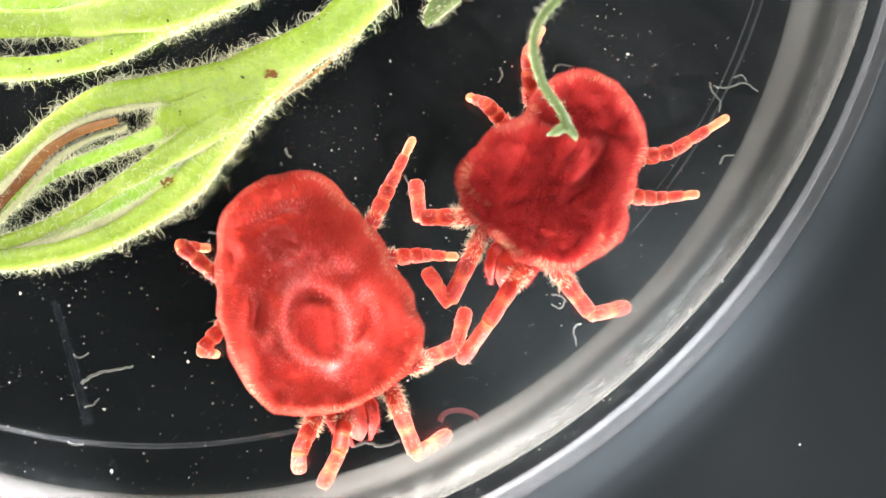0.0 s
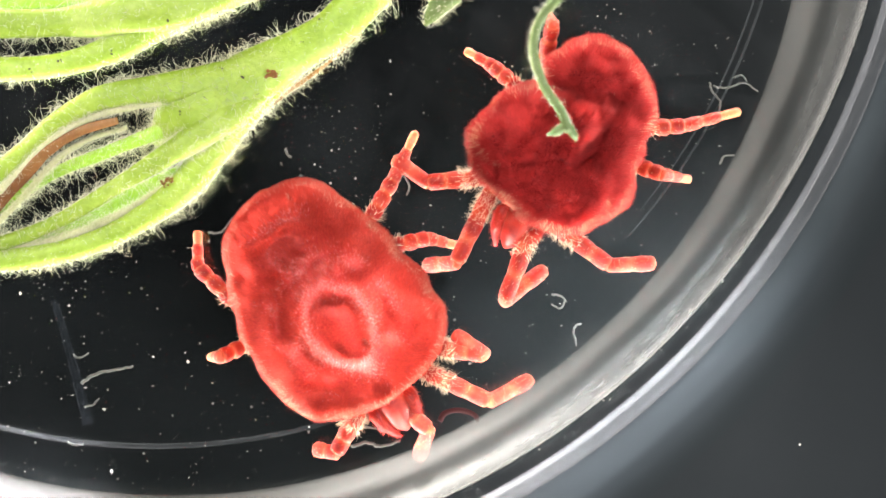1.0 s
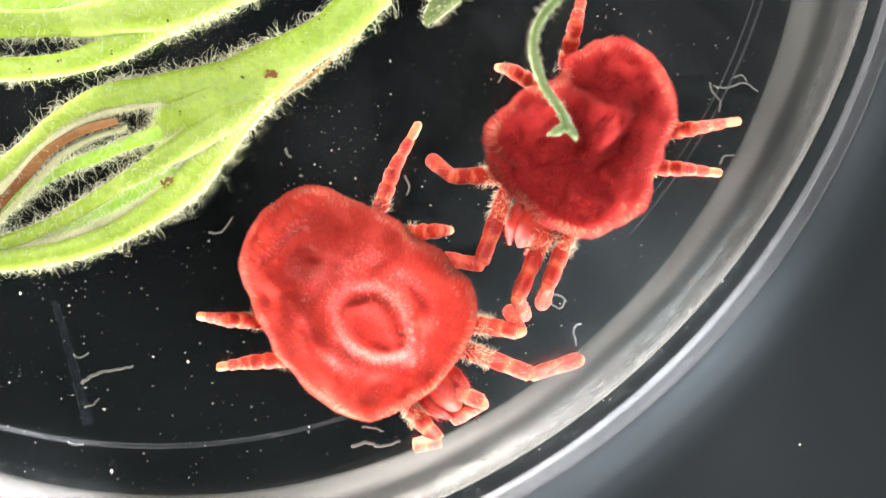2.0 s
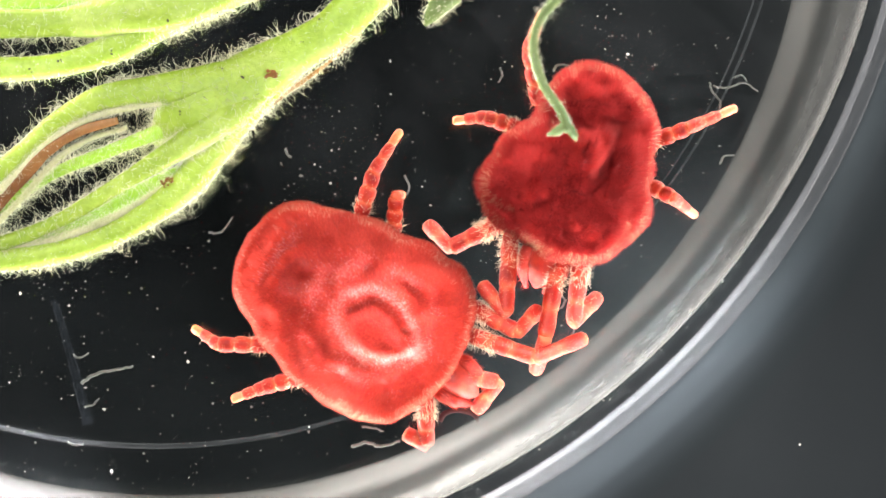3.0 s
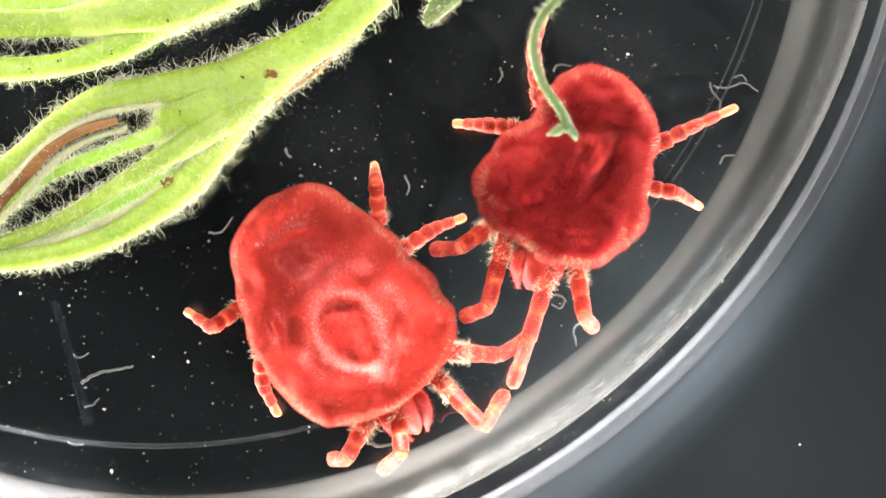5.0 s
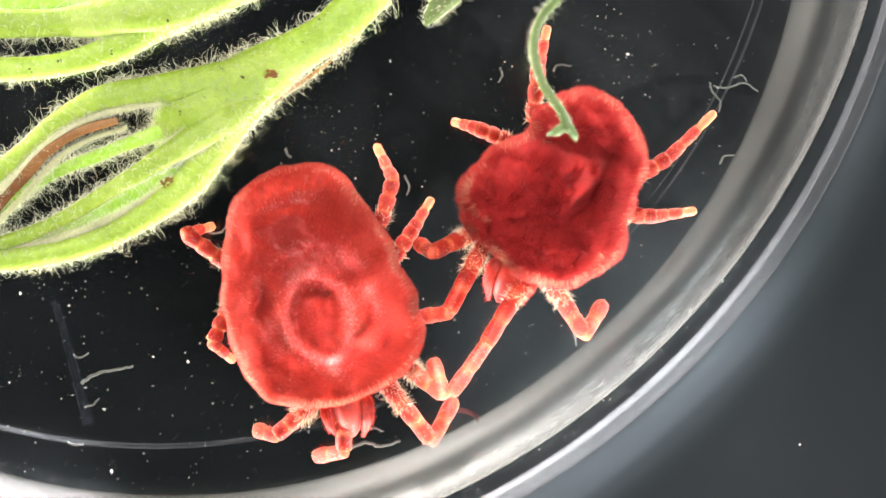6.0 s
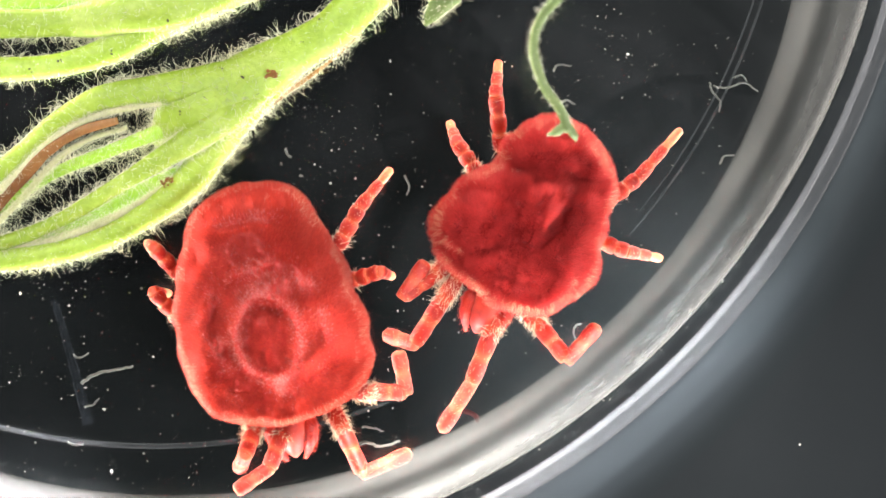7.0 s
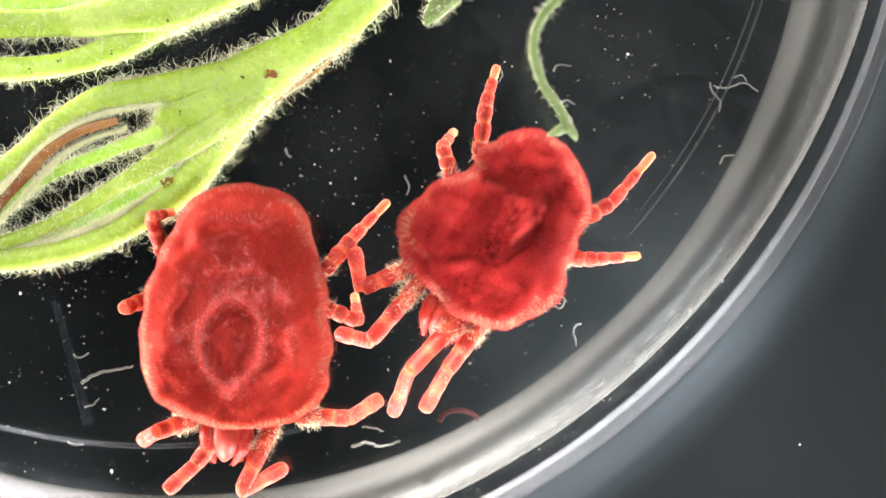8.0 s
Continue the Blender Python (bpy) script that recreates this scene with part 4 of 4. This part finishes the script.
# ---- lint and dust on the dish floor ----
LINTS = [
    [(1255, 145), (1262, 165), (1275, 180), (1272, 198)], [(1262, 152), (1285, 156), (1315, 147), (1342, 162)], [(1300, 138), (1312, 134), (1322, 145)],
    [(980, 128), (985, 116), (1012, 116)], [(985, 184), (1003, 178), (1018, 186)], [(1275, 292), (1280, 278), (1300, 275)],
    [(975, 520), (998, 528), (992, 546), (976, 538)], [(1028, 572), (1016, 582), (1020, 612)], [(145, 678), (170, 662), (200, 656), (236, 648)],
    [(130, 628), (142, 634), (158, 624)], [(622, 790), (650, 783), (672, 790), (708, 782)], [(370, 412), (392, 410), (412, 384)], [(885, 120), (888, 134), (882, 146)],
    [(640, 755), (662, 758), (680, 764)], [(150, 720), (165, 716), (176, 704)], [(120, 782), (136, 788), (148, 786)], [(716, 310), (724, 330), (720, 345)], [(505, 262), (510, 275), (516, 278)],
]
for i, pts in enumerate(LINTS):
    rng = np.random.default_rng(400 + i)
    line = spline([(x - 784, 441 - y, 4) for x, y in pts], 18)
    line[:, :2] += rng.normal(size=(18, 2)) * 0.7
    v, f = tube(line, np.linspace(2.6, 1.6, 18) * (1.2 if i in (8, 10) else 0.75), 0.8, 6)
    tagged(new("lint_fibre", mesh_of("lint_fibre", v, f, [LINT])), "curled whitish lint fibre on the dish floor", "fibre", "lint on the dish floor")

line = spline([(778 - 784, 441 - 746, 4), (788 - 784, 441 - 731, 5), (815 - 784, 441 - 726, 6), (840 - 784, 441 - 735, 5), (846 - 784, 441 - 747, 4)], 22)
v, f = tube(line, np.linspace(5, 4, 22), 0.6, 8)
tagged(new("lint_fibre", mesh_of("lint_fibre", v, f, [PINK_LINT])), "dull pinkish curled fibre on the dish floor", "fibre", "lint on the dish floor")

rng = np.random.default_rng(77)
v, f = [], []


def grain(x, y, z, size):
    base = len(v)
    for k in range(6):
        d = [(1, 0, 0), (-1, 0, 0), (0, 1, 0), (0, -1, 0), (0, 0, 1), (0, 0, -1)][k]
        s = size * rng.uniform(0.2, 1.5)
        v.append((x + d[0] * s, y + d[1] * s, z + d[2] * s * 0.6 + size * 0.4))
    for a, b, c in ((0, 2, 4), (2, 1, 4), (1, 3, 4), (3, 0, 4), (2, 0, 5), (1, 2, 5), (3, 1, 5), (0, 3, 5)):
        f.append((base + a, base + b, base + c))


for _ in range(1500):
    x, y = rng.uniform(-900, 700), rng.uniform(-520, 520)
    if math.hypot(x - CX, y - CY) < 1250:
        grain(x, y, 0, rng.choice([0.9, 1.4, 2.1, 3.2], p=[0.46, 0.33, 0.16, 0.05]))
for cx, cy, spread in ((-200, 180, 70), (-130, 120, 60), (380, 350, 70), (300, 380, 60), (-660, -60, 60), (120, 260, 90)):
    for _ in range(34):
        grain(cx + rng.normal() * spread, cy + rng.normal() * spread, 0, rng.choice([0.9, 1.4, 2.0, 2.8], p=[0.5, 0.3, 0.15, 0.05]))
for _ in range(160):
    a, r = rng.uniform(-1.7, 0.2), rng.uniform(1374, 1396)
    grain(CX + r * math.cos(a), CY + r * math.sin(a), -57, rng.uniform(0.6, 1.5))
for _ in range(16):
    x, y = rng.uniform(300, 900), rng.uniform(-520, 520)
    if math.hypot(x - CX, y - CY) > 1450:
        grain(x, y, -89, rng.choice([1.2, 2.0], p=[0.85, 0.15]))
tagged(new("dust", mesh_of("dust", v, f, [DUST], False)), "pale dust grains strewn on dish and stage", "dust", kind="stuff")


# ---- what moves ----
def aim(place, way):
    """A pose at place whose +y runs along way."""
    y = Vector(way).normalized()
    x = y.cross(Vector((0, 0, 1))).normalized()
    z = x.cross(y)
    m = Matrix((x, y, z)).transposed().to_4x4()
    m.translation = Vector(place)
    return m


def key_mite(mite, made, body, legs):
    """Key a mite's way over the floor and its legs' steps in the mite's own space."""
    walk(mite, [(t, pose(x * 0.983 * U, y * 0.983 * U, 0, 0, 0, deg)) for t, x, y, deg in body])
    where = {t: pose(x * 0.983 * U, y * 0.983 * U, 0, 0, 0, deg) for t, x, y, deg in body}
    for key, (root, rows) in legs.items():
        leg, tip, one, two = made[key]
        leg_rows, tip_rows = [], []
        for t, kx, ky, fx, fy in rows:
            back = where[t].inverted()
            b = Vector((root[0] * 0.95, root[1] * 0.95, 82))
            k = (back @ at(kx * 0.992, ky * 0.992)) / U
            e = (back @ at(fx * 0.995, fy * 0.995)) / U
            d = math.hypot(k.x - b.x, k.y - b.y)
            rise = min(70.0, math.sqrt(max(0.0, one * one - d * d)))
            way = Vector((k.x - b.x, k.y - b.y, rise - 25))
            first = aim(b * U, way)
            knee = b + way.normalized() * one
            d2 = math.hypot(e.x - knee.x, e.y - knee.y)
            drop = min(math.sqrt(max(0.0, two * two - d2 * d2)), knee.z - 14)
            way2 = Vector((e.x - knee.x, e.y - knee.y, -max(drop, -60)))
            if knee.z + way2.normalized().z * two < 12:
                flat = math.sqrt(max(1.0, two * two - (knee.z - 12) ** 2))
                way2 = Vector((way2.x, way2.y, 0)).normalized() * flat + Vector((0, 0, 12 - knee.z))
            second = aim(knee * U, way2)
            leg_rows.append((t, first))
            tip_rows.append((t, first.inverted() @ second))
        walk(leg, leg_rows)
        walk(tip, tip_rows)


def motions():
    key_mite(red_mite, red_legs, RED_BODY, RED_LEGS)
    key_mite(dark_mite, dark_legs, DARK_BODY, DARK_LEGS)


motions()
